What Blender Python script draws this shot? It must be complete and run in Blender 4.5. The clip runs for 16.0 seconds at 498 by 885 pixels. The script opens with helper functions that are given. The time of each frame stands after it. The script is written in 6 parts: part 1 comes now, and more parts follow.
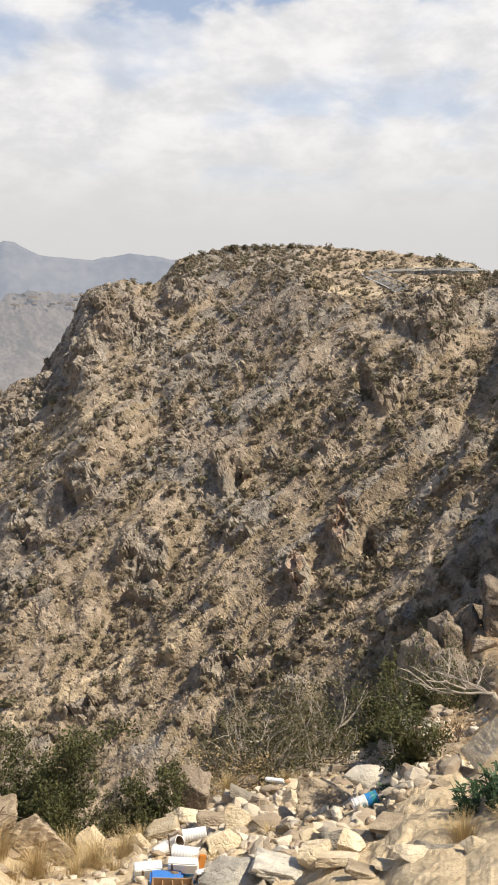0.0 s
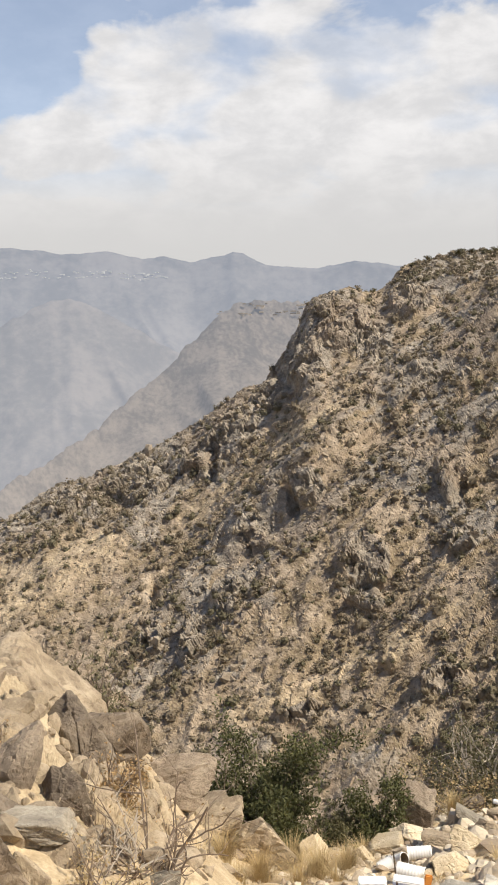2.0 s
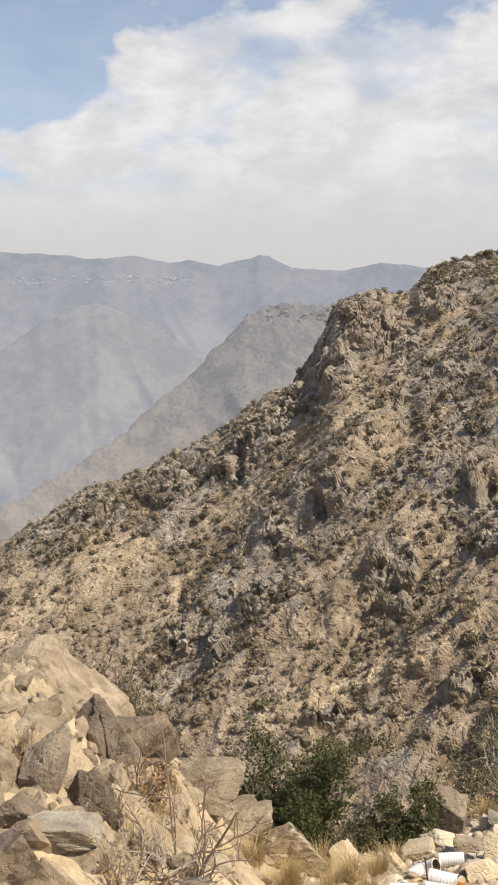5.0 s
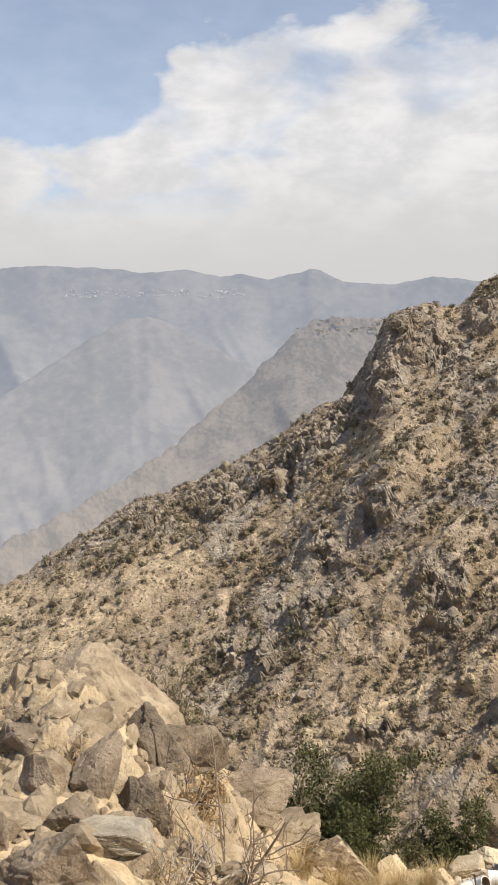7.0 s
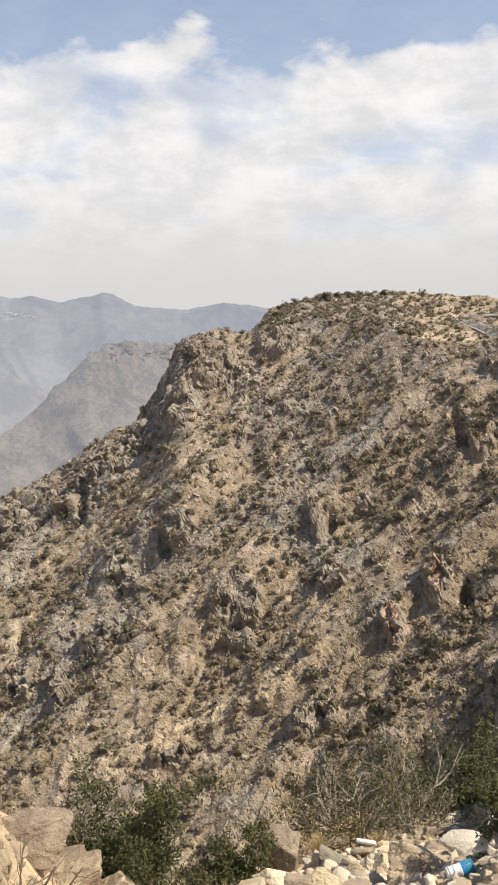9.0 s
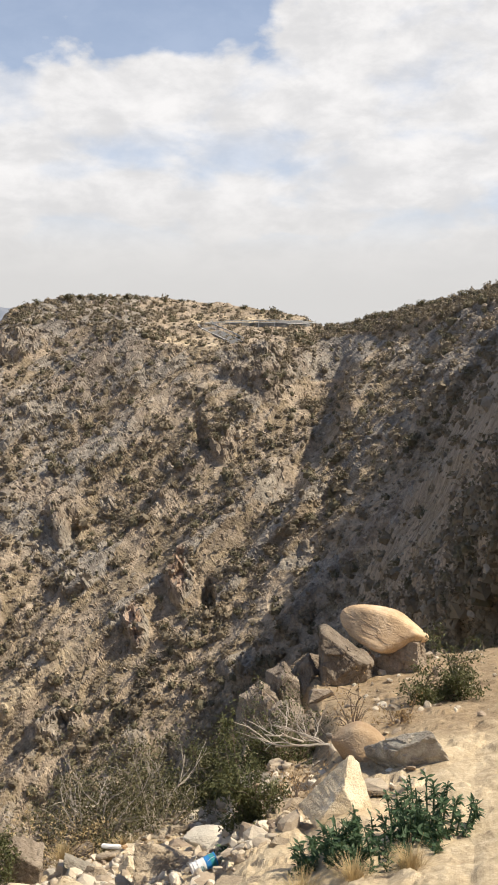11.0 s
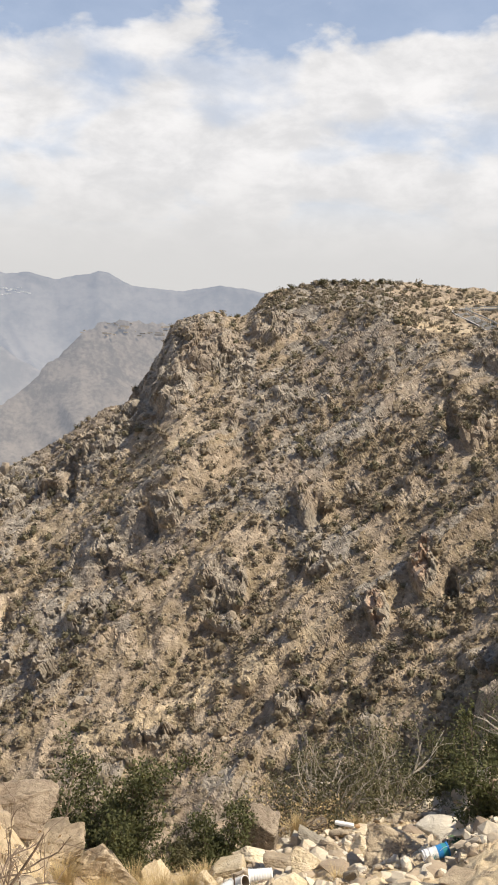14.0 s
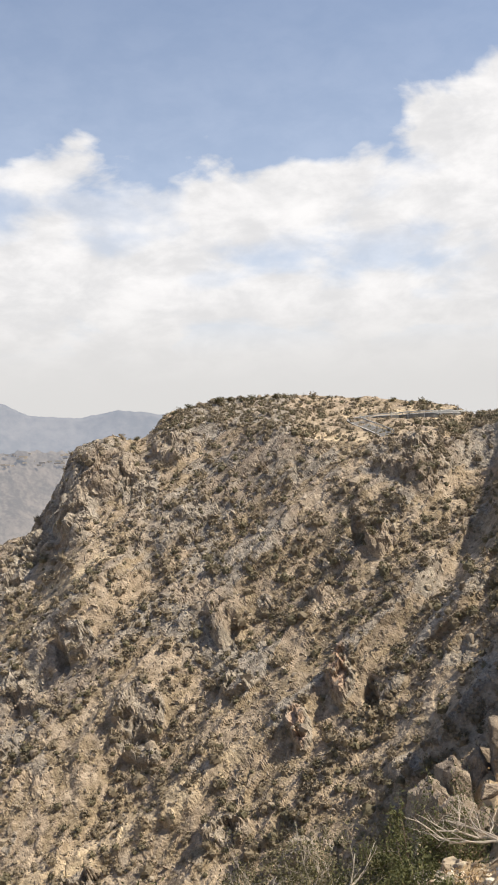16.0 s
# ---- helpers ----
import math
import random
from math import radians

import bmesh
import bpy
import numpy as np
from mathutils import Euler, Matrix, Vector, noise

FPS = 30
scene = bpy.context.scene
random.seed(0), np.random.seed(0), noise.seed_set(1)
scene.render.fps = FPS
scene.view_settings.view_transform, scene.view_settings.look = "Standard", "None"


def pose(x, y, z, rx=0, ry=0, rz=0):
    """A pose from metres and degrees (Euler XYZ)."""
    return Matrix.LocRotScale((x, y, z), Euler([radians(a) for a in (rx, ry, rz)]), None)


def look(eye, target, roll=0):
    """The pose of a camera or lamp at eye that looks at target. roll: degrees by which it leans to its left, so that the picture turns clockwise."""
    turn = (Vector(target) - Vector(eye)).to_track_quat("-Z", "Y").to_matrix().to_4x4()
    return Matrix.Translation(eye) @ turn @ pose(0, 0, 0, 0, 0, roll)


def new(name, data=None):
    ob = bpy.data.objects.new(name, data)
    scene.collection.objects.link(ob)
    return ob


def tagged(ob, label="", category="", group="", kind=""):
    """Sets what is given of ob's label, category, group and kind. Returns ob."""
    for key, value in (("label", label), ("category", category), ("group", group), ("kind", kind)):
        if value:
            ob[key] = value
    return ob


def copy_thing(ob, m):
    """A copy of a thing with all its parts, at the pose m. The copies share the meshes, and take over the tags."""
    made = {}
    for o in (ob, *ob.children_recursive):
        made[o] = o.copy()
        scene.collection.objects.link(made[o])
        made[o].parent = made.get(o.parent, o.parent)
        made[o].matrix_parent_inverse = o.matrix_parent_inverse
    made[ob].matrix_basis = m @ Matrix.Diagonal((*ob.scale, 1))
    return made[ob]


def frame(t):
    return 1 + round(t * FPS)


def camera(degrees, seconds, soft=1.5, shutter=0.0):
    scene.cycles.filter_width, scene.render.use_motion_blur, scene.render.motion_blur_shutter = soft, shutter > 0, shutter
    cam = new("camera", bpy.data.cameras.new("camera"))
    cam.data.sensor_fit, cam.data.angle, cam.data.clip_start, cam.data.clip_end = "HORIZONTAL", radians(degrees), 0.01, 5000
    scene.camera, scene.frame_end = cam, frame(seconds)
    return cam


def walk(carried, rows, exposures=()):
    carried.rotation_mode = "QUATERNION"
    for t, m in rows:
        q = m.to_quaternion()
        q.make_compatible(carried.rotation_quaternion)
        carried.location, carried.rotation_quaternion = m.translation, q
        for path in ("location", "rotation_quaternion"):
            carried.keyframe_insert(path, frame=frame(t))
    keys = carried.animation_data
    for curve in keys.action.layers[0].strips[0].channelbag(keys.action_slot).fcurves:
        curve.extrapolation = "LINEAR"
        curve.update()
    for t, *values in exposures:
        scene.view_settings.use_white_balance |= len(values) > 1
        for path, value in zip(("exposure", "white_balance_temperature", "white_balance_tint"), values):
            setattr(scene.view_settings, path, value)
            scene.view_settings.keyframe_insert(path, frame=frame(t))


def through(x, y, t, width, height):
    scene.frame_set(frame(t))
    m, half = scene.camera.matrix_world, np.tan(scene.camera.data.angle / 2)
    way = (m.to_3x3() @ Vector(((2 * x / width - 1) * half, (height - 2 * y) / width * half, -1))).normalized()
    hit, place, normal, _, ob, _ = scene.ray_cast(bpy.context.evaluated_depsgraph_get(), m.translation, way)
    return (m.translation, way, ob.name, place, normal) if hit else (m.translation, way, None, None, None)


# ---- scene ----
# camera: seconds, place, bearing to the left, tilt, lean
cam = camera(27.51, 16.0, soft=1.9)
PATH = (
    (0, 0.000, -0.002, 1.600, -0.00, -6.00, 0.00),
    (0.5, 0.011, -0.004, 1.630, 1.79, -6.04, -0.30),
    (1, -0.012, 0.027, 1.618, 5.45, -5.90, -0.48),
    (1.5, -0.026, 0.007, 1.631, 9.12, -5.73, -0.44),
    (2, -0.042, 0.038, 1.613, 12.56, -5.54, -0.65),
    (2.5, -0.045, 0.047, 1.612, 15.60, -5.42, -0.88),
    (3, -0.049, 0.060, 1.610, 18.30, -5.28, -1.07),
    (3.5, -0.049, 0.065, 1.606, 20.10, -5.20, -1.41),
    (4, -0.068, 0.092, 1.592, 19.60, -5.20, -1.39),
    (4.5, -0.069, 0.102, 1.590, 16.89, -5.28, -1.24),
    (4.7, -0.063, 0.106, 1.595, 15.60, -5.34, -1.13),
    (5.22, -0.060, 0.090, 1.592, 13.30, -5.30, -1.00),
    (5.75, -0.058, 0.075, 1.590, 12.70, -5.15, -0.90),
    (6.27, -0.056, 0.060, 1.588, 13.70, -4.95, -0.80),
    (6.8, -0.054, 0.050, 1.588, 15.85, -4.73, -0.78),
    (7, -0.058, 0.051, 1.588, 16.87, -4.55, -0.83),
    (7.5, -0.055, 0.056, 1.589, 19.49, -4.08, -1.02),
    (8, -0.020, 0.038, 1.599, 21.34, -3.65, -1.37),
    (8.5, 0.028, 0.047, 1.596, 15.83, -3.35, -1.31),
    (9, 0.044, 0.118, 1.609, 5.27, -3.34, -0.58),
    (9.5, 0.021, 0.055, 1.594, -3.09, -3.33, 0.37),
    (9.7, 0.020, 0.048, 1.589, -5.48, -3.30, 0.49),
    (10.22, 0.021, 0.050, 1.600, -9.30, -3.25, 0.50),
    (10.75, 0.023, 0.060, 1.620, -9.70, -3.20, 0.35),
    (11.27, 0.026, 0.070, 1.635, -7.90, -3.20, 0.15),
    (11.8, 0.028, 0.079, 1.647, -5.18, -3.36, 0.01),
    (12, 0.021, 0.067, 1.639, -4.22, -3.58, -0.07),
    (12.5, 0.029, 0.009, 1.636, -1.65, -4.26, -0.05),
    (13, 0.040, -0.039, 1.638, 0.80, -4.78, 0.46),
    (13.5, 0.026, -0.021, 1.629, 3.26, -4.89, 1.34),
    (14, 0.022, 0.011, 1.626, 4.75, -4.22, 1.54),
    (14.5, 0.029, 0.041, 1.625, 2.97, -2.35, 1.06),
    (15, 0.014, 0.033, 1.570, 0.64, -0.44, -0.51),
    (15.5, 0.022, 0.025, 1.544, 0.18, 1.27, -2.13),
    (16, 0.022, 0.011, 1.550, -0.69, 2.40, -2.50),
)


def shot(x, y, z, yaw, pitch, roll):
    return pose(x, y, z, 90 + pitch, 0, yaw) @ pose(0, 0, 0, 0, 0, roll)


walk(cam, [(t, shot(*row)) for t, *row in PATH], exposures=[(0, 0.31), (1.5, 0.28), (2.5, 0.22), (4.5, 0.20), (7.5, 0.23), (8.5, 0.27), (9.5, 0.36), (11.8, 0.29), (13, 0.28), (14, 0.31), (15.5, 0.38), (16, 0.38)])

# ---- light ----
SUN_BEARING, SUN_HEIGHT = 104.0, 53.0
world = bpy.data.worlds.new("world")
scene.world = world
world.use_nodes = True


class Nodes:
    """A short way to write node trees."""

    def __init__(self, tree):
        self.tree = tree
        tree.nodes.clear()

    def add(self, kind, ins=(), operation=None, interpolation_type=None, data_type=None, blend_type=None, feature=None, attribute_name=None):
        node = self.tree.nodes.new(kind)
        if operation:
            node.operation = operation
        if interpolation_type:
            node.interpolation_type = interpolation_type
        if data_type:
            node.data_type = data_type
        if blend_type:
            node.blend_type = blend_type
        if feature:
            node.feature = feature
        if attribute_name:
            node.attribute_name = attribute_name
        for name, v in dict(ins).items():
            self.put(node, name, v)
        return node

    def put(self, node, name, value):
        if isinstance(value, bpy.types.NodeSocket):
            self.tree.links.new(value, node.inputs[name])
        else:
            node.inputs[name].default_value = value

    def math(self, op, a, b=0.0, c=0.0):
        return self.add("ShaderNodeMath", operation=op, ins={0: a, 1: b, 2: c}).outputs[0]

    def span(self, value, a, b, c=0.0, d=1.0, smooth=True):
        return self.add("ShaderNodeMapRange", interpolation_type="SMOOTHSTEP" if smooth else "LINEAR",
                        ins={"Value": value, "From Min": a, "From Max": b, "To Min": c, "To Max": d}).outputs[0]

    def noise(self, vector, scale, detail=4.0, rough=0.55, warp=0.0):
        return self.add("ShaderNodeTexNoise", ins={"Vector": vector, "Scale": scale, "Detail": detail,
                                                   "Roughness": rough, "Distortion": warp}).outputs["Fac"]

    def mix(self, fac, a, b, mode="MIX"):
        node = self.add("ShaderNodeMix", data_type="RGBA", blend_type=mode)
        for at, value in ((0, fac), (6, a), (7, b)):
            if isinstance(value, bpy.types.NodeSocket):
                self.tree.links.new(value, node.inputs[at])
            else:
                node.inputs[at].default_value = value if at == 0 else (*value[:3], 1)
        return node.outputs[2]

    def ramp(self, fac, stops):
        node = self.add("ShaderNodeValToRGB", ins={"Fac": fac})
        while len(node.color_ramp.elements) < len(stops):
            node.color_ramp.elements.new(0.5)
        for el, (at, colour) in zip(node.color_ramp.elements, stops):
            el.position, el.color = at, (*colour, 1)
        return node.outputs[0]


def build_sky():
    n = Nodes(world.node_tree)
    way = n.add("ShaderNodeTexCoord").outputs["Generated"]
    parts = n.add("ShaderNodeSeparateXYZ", ins={0: way}).outputs
    up = n.math("MULTIPLY", n.math("ARCSINE", parts[2]), 57.2958)
    round_ = n.math("MULTIPLY", n.math("ARCTAN2", parts[0], parts[1]), 57.2958)
    air = n.add("ShaderNodeTexSky")
    air.sky_type, air.sun_disc = "NISHITA", False
    air.sun_elevation, air.sun_rotation = radians(SUN_HEIGHT), radians(SUN_BEARING)
    air.altitude, air.air_density, air.dust_density, air.ozone_density = 1800.0, 1.0, 1.5, 1.5
    blue = air.outputs[0]
    blue = n.mix(1.0, blue, (0.155, 0.140, 0.128), "MULTIPLY")
    # clouds lie on a flat deck, so that they close up towards the horizon
    deck = n.math("ADD", n.math("MAXIMUM", parts[2], 0.0), 0.10)
    flat = n.add("ShaderNodeCombineXYZ", ins={0: n.math("DIVIDE", parts[0], deck), 1: n.math("DIVIDE", parts[1], deck), 2: 3.1}).outputs[0]
    angle = n.add("ShaderNodeCombineXYZ", ins={0: n.math("MULTIPLY", round_, 0.10), 1: n.math("MULTIPLY", up, 0.19), 2: 0.4}).outputs[0]
    large, fine = n.noise(flat, 1.3, 3.0, 0.5), n.noise(angle, 1.7, 6.0, 0.52, 0.2)
    edge = n.math("ADD", n.span(round_, -25.0, -18.5, 11.2, 18.3), n.span(round_, 5.0, 17.0, 0.0, 4.0))
    bank = n.math("ADD", n.math("SUBTRACT", edge, up), n.math("MULTIPLY", n.math("SUBTRACT", fine, 0.5), 9.0))
    bank = n.span(bank, -0.5, 1.3)
    high = n.math("MULTIPLY", n.span(n.math("ADD", large, n.math("MULTIPLY", fine, 0.5)), 0.90, 1.10), 0.3)
    holes = n.span(n.math("ADD", n.math("MULTIPLY", large, 0.55), n.math("MULTIPLY", fine, 0.55)), 0.42, 0.56, 0.62, 1.0)
    haze = n.span(up, 7.0, 14.0, 1.0, 0.0)
    cover = n.math("MAXIMUM", n.math("MULTIPLY", bank, n.math("MAXIMUM", holes, haze)), high)
    ragged = n.math("MULTIPLY", n.math("SUBTRACT", fine, 0.5), 2.6)
    for at_b, at_e, wide, tall, deep in ((3.0, 13.0, 2.6, 0.9, 0.24), (8.6, 12.6, 3.2, 1.3, 0.42), (-1.3, 11.6, 1.6, 0.5, 0.2), (-12.1, 15.7, 2.2, 0.9, 0.5)):
        away = n.math("SQRT", n.math("ADD", n.math("POWER", n.math("DIVIDE", n.math("SUBTRACT", round_, at_b), wide), 2.0), n.math("POWER", n.math("DIVIDE", n.math("SUBTRACT", up, at_e), tall), 2.0)))
        cover = n.math("MULTIPLY", cover, n.span(n.math("ADD", away, ragged), 0.45, 1.35, 1.0 - deep, 1.0))
    puff = n.noise(angle, 3.0, 6.0, 0.6, 0.2)
    white = n.mix(n.span(puff, 0.3, 0.72), (0.60, 0.595, 0.60), (0.77, 0.755, 0.75))
    white = n.mix(n.span(up, 4.5, 12.0), (0.565, 0.555, 0.545), white)
    n.add("ShaderNodeOutputWorld", ins={0: n.add("ShaderNodeBackground", ins={0: n.mix(n.math("MAXIMUM", cover, n.span(up, 8.0, 40.0, 0.30, 0.0)), blue, white), 1: 1.0}).outputs[0]})


build_sky()
sun = new("sun", bpy.data.lights.new("sun", "SUN"))
sun.data.energy, sun.data.angle, sun.data.color = 5.0, radians(0.55), (1.0, 0.90, 0.74)
sun.matrix_world = look((math.sin(radians(SUN_BEARING)) * 60, math.cos(radians(SUN_BEARING)) * 60,
                         60 * math.tan(radians(SUN_HEIGHT))), (0, 0, 0))


# ---- materials ----
def material(name):
    mat = bpy.data.materials.new(name)
    mat.use_nodes = True
    return mat, Nodes(mat.node_tree)


def finish(n, colour, rough=0.9, height=None, depth=0.02, strength=0.6, spec=0.25, metal=0.0, sheen=None):
    ins = {"Base Color": colour if isinstance(colour, bpy.types.NodeSocket) else (*colour, 1), "Roughness": rough,
           "Specular IOR Level": spec, "Metallic": metal}
    if height is not None:
        ins["Normal"] = n.add("ShaderNodeBump", ins={"Height": height, "Distance": depth, "Strength": strength}).outputs[0]
    n.add("ShaderNodeOutputMaterial", ins={0: n.add("ShaderNodeBsdfPrincipled", ins=ins).outputs[0]})


def stone(name, dark, mid, light, size=1.0, stain=(0.10, 0.075, 0.055), stained=0.35, relief=1.0):
    """Weathered stone: broad tints, mineral grain, dark patina in patches and fine cracks."""
    mat, n = material(name)
    at = n.add("ShaderNodeNewGeometry").outputs["Position"]
    own = n.add("ShaderNodeObjectInfo").outputs["Random"]
    at = n.add("ShaderNodeVectorMath", operation="ADD", ins={0: at, 1: n.add("ShaderNodeCombineXYZ", ins={
        0: n.math("MULTIPLY", own, 37.0), 1: n.math("MULTIPLY", own, 91.0), 2: n.math("MULTIPLY", own, 13.0)}).outputs[0]}).outputs[0]
    broad, grain = n.noise(at, 2.2 / size, 5.0, 0.6, 0.4), n.noise(at, 26.0 / size, 5.0, 0.65)
    veins = n.add("ShaderNodeTexVoronoi", feature="DISTANCE_TO_EDGE", ins={"Vector": n.add("ShaderNodeVectorMath", operation="MULTIPLY_ADD", ins={
        0: n.add("ShaderNodeTexNoise", ins={"Vector": at, "Scale": 3.0 / size, "Detail": 4.0}).outputs["Color"], 1: (0.7 * size,) * 3, 2: at}).outputs[0],
        "Scale": 2.6 / size}).outputs[0]
    colour = n.ramp(n.math("ADD", n.math("MULTIPLY", broad, 0.7), n.math("MULTIPLY", grain, 0.3)), [(0.34, dark), (0.5, mid), (0.64, light)])
    tint = n.math("ADD", 0.74, n.math("MULTIPLY", own, 0.46))
    colour = n.mix(1.0, colour, n.add("ShaderNodeCombineXYZ", ins={0: tint, 1: tint, 2: tint}).outputs[0], "MULTIPLY")
    colour = n.mix(n.math("MULTIPLY", n.span(n.noise(at, 4.0 / size, 6.0, 0.7, 0.5), 0.50, 0.64), stained), colour, stain)
    colour = n.mix(n.span(veins, 0.0, 0.010, 0.14, 0.0), colour, stain)
    height = n.math("ADD", n.math("ADD", n.math("MULTIPLY", broad, 0.4), n.math("MULTIPLY", n.noise(at, 9.0 / size, 5.0, 0.7), 0.5)), n.math("ADD", n.math("MULTIPLY", grain, 0.35), n.span(veins, 0.0, 0.02, -0.08, 0.0)))
    finish(n, colour, 0.88, height, 0.07 * size * relief, 0.8)
    return mat


def plain(name, colour, rough=0.5, vary=0.12, scale=9.0, spec=0.4, metal=0.0, relief=0.003):
    """Paint, plastic, card or metal with slight stains and scuffs."""
    mat, n = material(name)
    at = n.add("ShaderNodeTexCoord").outputs["Object"]
    a, b = n.noise(at, scale, 5.0, 0.65), n.noise(at, scale * 9, 3.0)
    shade = n.math("ADD", 1.0 - vary, n.math("MULTIPLY", n.math("ADD", n.math("MULTIPLY", a, 0.7), n.math("MULTIPLY", b, 0.3)), vary * 2))
    tone = n.mix(1.0, colour, n.add("ShaderNodeCombineXYZ", ins={0: shade, 1: shade, 2: shade}).outputs[0], "MULTIPLY")
    tone = n.mix(n.span(a, 0.56, 0.72, 0.0, vary * 2), tone, (0.30, 0.23, 0.15))
    finish(n, tone, rough, b, relief, 0.5, spec, metal)
    return mat


def leafage(name, dark, light, rough=0.65, through=0.25):
    """Leaves, blades and twigs that differ from piece to piece, with a little light passing through."""
    mat, n = material(name)
    own = n.add("ShaderNodeNewGeometry").outputs["Random Per Island"]
    thing = n.add("ShaderNodeObjectInfo").outputs["Random"]
    at = n.add("ShaderNodeTexCoord").outputs["Object"]
    fac = n.math("ADD", n.math("MULTIPLY", own, 0.6), n.math("MULTIPLY", n.noise(at, 0.35, 3.0), 0.4))
    fac = n.math("ADD", fac, n.math("MULTIPLY", n.math("SUBTRACT", thing, 0.5), 0.2))
    colour = n.mix(fac, dark, light)
    body = n.add("ShaderNodeBsdfPrincipled", ins={"Base Color": colour, "Roughness": rough, "Specular IOR Level": 0.25}).outputs[0]
    if through:
        glow = n.add("ShaderNodeBsdfTranslucent", ins={"Color": colour}).outputs[0]
        body = n.add("ShaderNodeMixShader", ins={0: through, 1: body, 2: glow}).outputs[0]
    n.add("ShaderNodeOutputMaterial", ins={0: body})
    return mat


def ground_material():
    """One sheet: pale gravelly soil, dry slopes of soil and grass, and grey-brown crags where the rock stands out."""
    mat, n = material("ground")
    at = n.add("ShaderNodeTexCoord").outputs["Object"]
    crag = n.add("ShaderNodeAttribute", attribute_name="crag").outputs["Fac"]
    near = n.add("ShaderNodeAttribute", attribute_name="shelf").outputs["Fac"]
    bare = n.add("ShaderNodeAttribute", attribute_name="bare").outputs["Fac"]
    a, b, c = n.noise(at, 0.06, 6.0, 0.6, 0.3), n.noise(at, 0.5, 6.0, 0.65), n.noise(at, 2.6, 4.0, 0.65)
    soil = n.ramp(n.math("ADD", n.math("MULTIPLY", a, 0.5), n.math("MULTIPLY", b, 0.5)),
                  [(0.36, (0.22, 0.172, 0.122)), (0.5, (0.31, 0.248, 0.180)), (0.62, (0.395, 0.323, 0.240))])
    grass = n.mix(n.span(c, 0.4, 0.62), (0.17, 0.128, 0.085), (0.28, 0.225, 0.14))
    soil = n.mix(n.span(n.noise(at, 0.22, 5.0, 0.65), 0.46, 0.58, 0.0, 0.75), soil, grass)
    # bare soil is paler; far to the left it carries painted haze
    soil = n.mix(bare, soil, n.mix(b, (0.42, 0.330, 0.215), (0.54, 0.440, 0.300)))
    rock = n.ramp(n.math("ADD", n.math("MULTIPLY", b, 0.55), n.math("MULTIPLY", c, 0.45)),
                  [(0.36, (0.150, 0.131, 0.108)), (0.5, (0.255, 0.223, 0.182)), (0.63, (0.375, 0.33, 0.268))])
    rock = n.mix(n.span(a, 0.47, 0.6, 0.0, 0.45), rock, (0.24, 0.176, 0.12))
    rock = n.mix(n.add("ShaderNodeAttribute", attribute_name="rust").outputs["Fac"], rock, n.mix(c, (0.27, 0.185, 0.13), (0.40, 0.29, 0.21)))
    edge = n.math("ADD", crag, n.math("MULTIPLY", n.math("SUBTRACT", b, 0.5), 0.9))
    hill = n.mix(n.span(edge, 0.34, 0.58), soil, rock)
    # stones of every size lie all over the slope
    warped = n.add("ShaderNodeVectorMath", operation="MULTIPLY_ADD", ins={0: n.add("ShaderNodeTexNoise", ins={"Vector": at, "Scale": 1.1, "Detail": 3.0}).outputs["Color"], 1: (1.1, 1.1, 1.1), 2: at}).outputs[0]
    gritty, lumps = None, None
    for scale, low, high, weight in ((0.95, 0.88, 1.18, 1.0), (2.3, 0.88, 1.18, 0.5)):
        cell = n.add("ShaderNodeTexVoronoi", ins={"Vector": warped, "Scale": scale, "Randomness": 1.0}).outputs
        shade = n.span(n.add("ShaderNodeSeparateColor", ins={0: cell["Color"]}).outputs[0], 0.0, 1.0, low, high, False)
        gritty = shade if gritty is None else n.math("MULTIPLY", gritty, shade)
        lump = n.math("MULTIPLY", n.span(cell["Distance"], 0.0, 0.7, weight, 0.0), shade)
        lumps = lump if lumps is None else n.math("ADD", lumps, lump)
    hill = n.mix(1.0, hill, n.add("ShaderNodeCombineXYZ", ins={0: gritty, 1: gritty, 2: gritty}).outputs[0], "MULTIPLY")
    d, e = n.noise(at, 7.0, 6.0, 0.65), n.noise(at, 55.0, 4.0, 0.6)
    shelf = n.ramp(n.math("ADD", n.math("MULTIPLY", d, 0.6), n.math("MULTIPLY", e, 0.4)),
                   [(0.34, (0.35, 0.265, 0.165)), (0.5, (0.50, 0.395, 0.255)), (0.66, (0.65, 0.54, 0.37))])
    ledge = n.add("ShaderNodeAttribute", attribute_name="ledge").outputs["Fac"]
    f = n.noise(at, 1.6, 6.0, 0.65, 0.4)
    slab = n.ramp(n.math("ADD", n.math("MULTIPLY", f, 0.65), n.math("MULTIPLY", e, 0.35)),
                  [(0.36, (0.22, 0.165, 0.105)), (0.5, (0.38, 0.300, 0.195)), (0.62, (0.53, 0.435, 0.295))])
    shelf = n.mix(ledge, shelf, slab)
    dirt = n.add("ShaderNodeAttribute", attribute_name="dirt").outputs["Fac"]
    shelf = n.mix(dirt, shelf, n.ramp(n.math("ADD", n.math("MULTIPLY", d, 0.6), n.math("MULTIPLY", e, 0.4)),
                                      [(0.36, (0.20, 0.142, 0.085)), (0.5, (0.31, 0.228, 0.138)), (0.64, (0.43, 0.33, 0.21))]))
    colour = n.mix(near, hill, shelf)
    far_relief = n.math("ADD", n.math("MULTIPLY", lumps, 0.5), n.math("ADD", n.math("MULTIPLY", b, 0.8), n.math("MULTIPLY", c, 0.5)))
    near_relief = n.math("ADD", n.math("MULTIPLY", d, 0.06), n.math("MULTIPLY", e, 0.03))
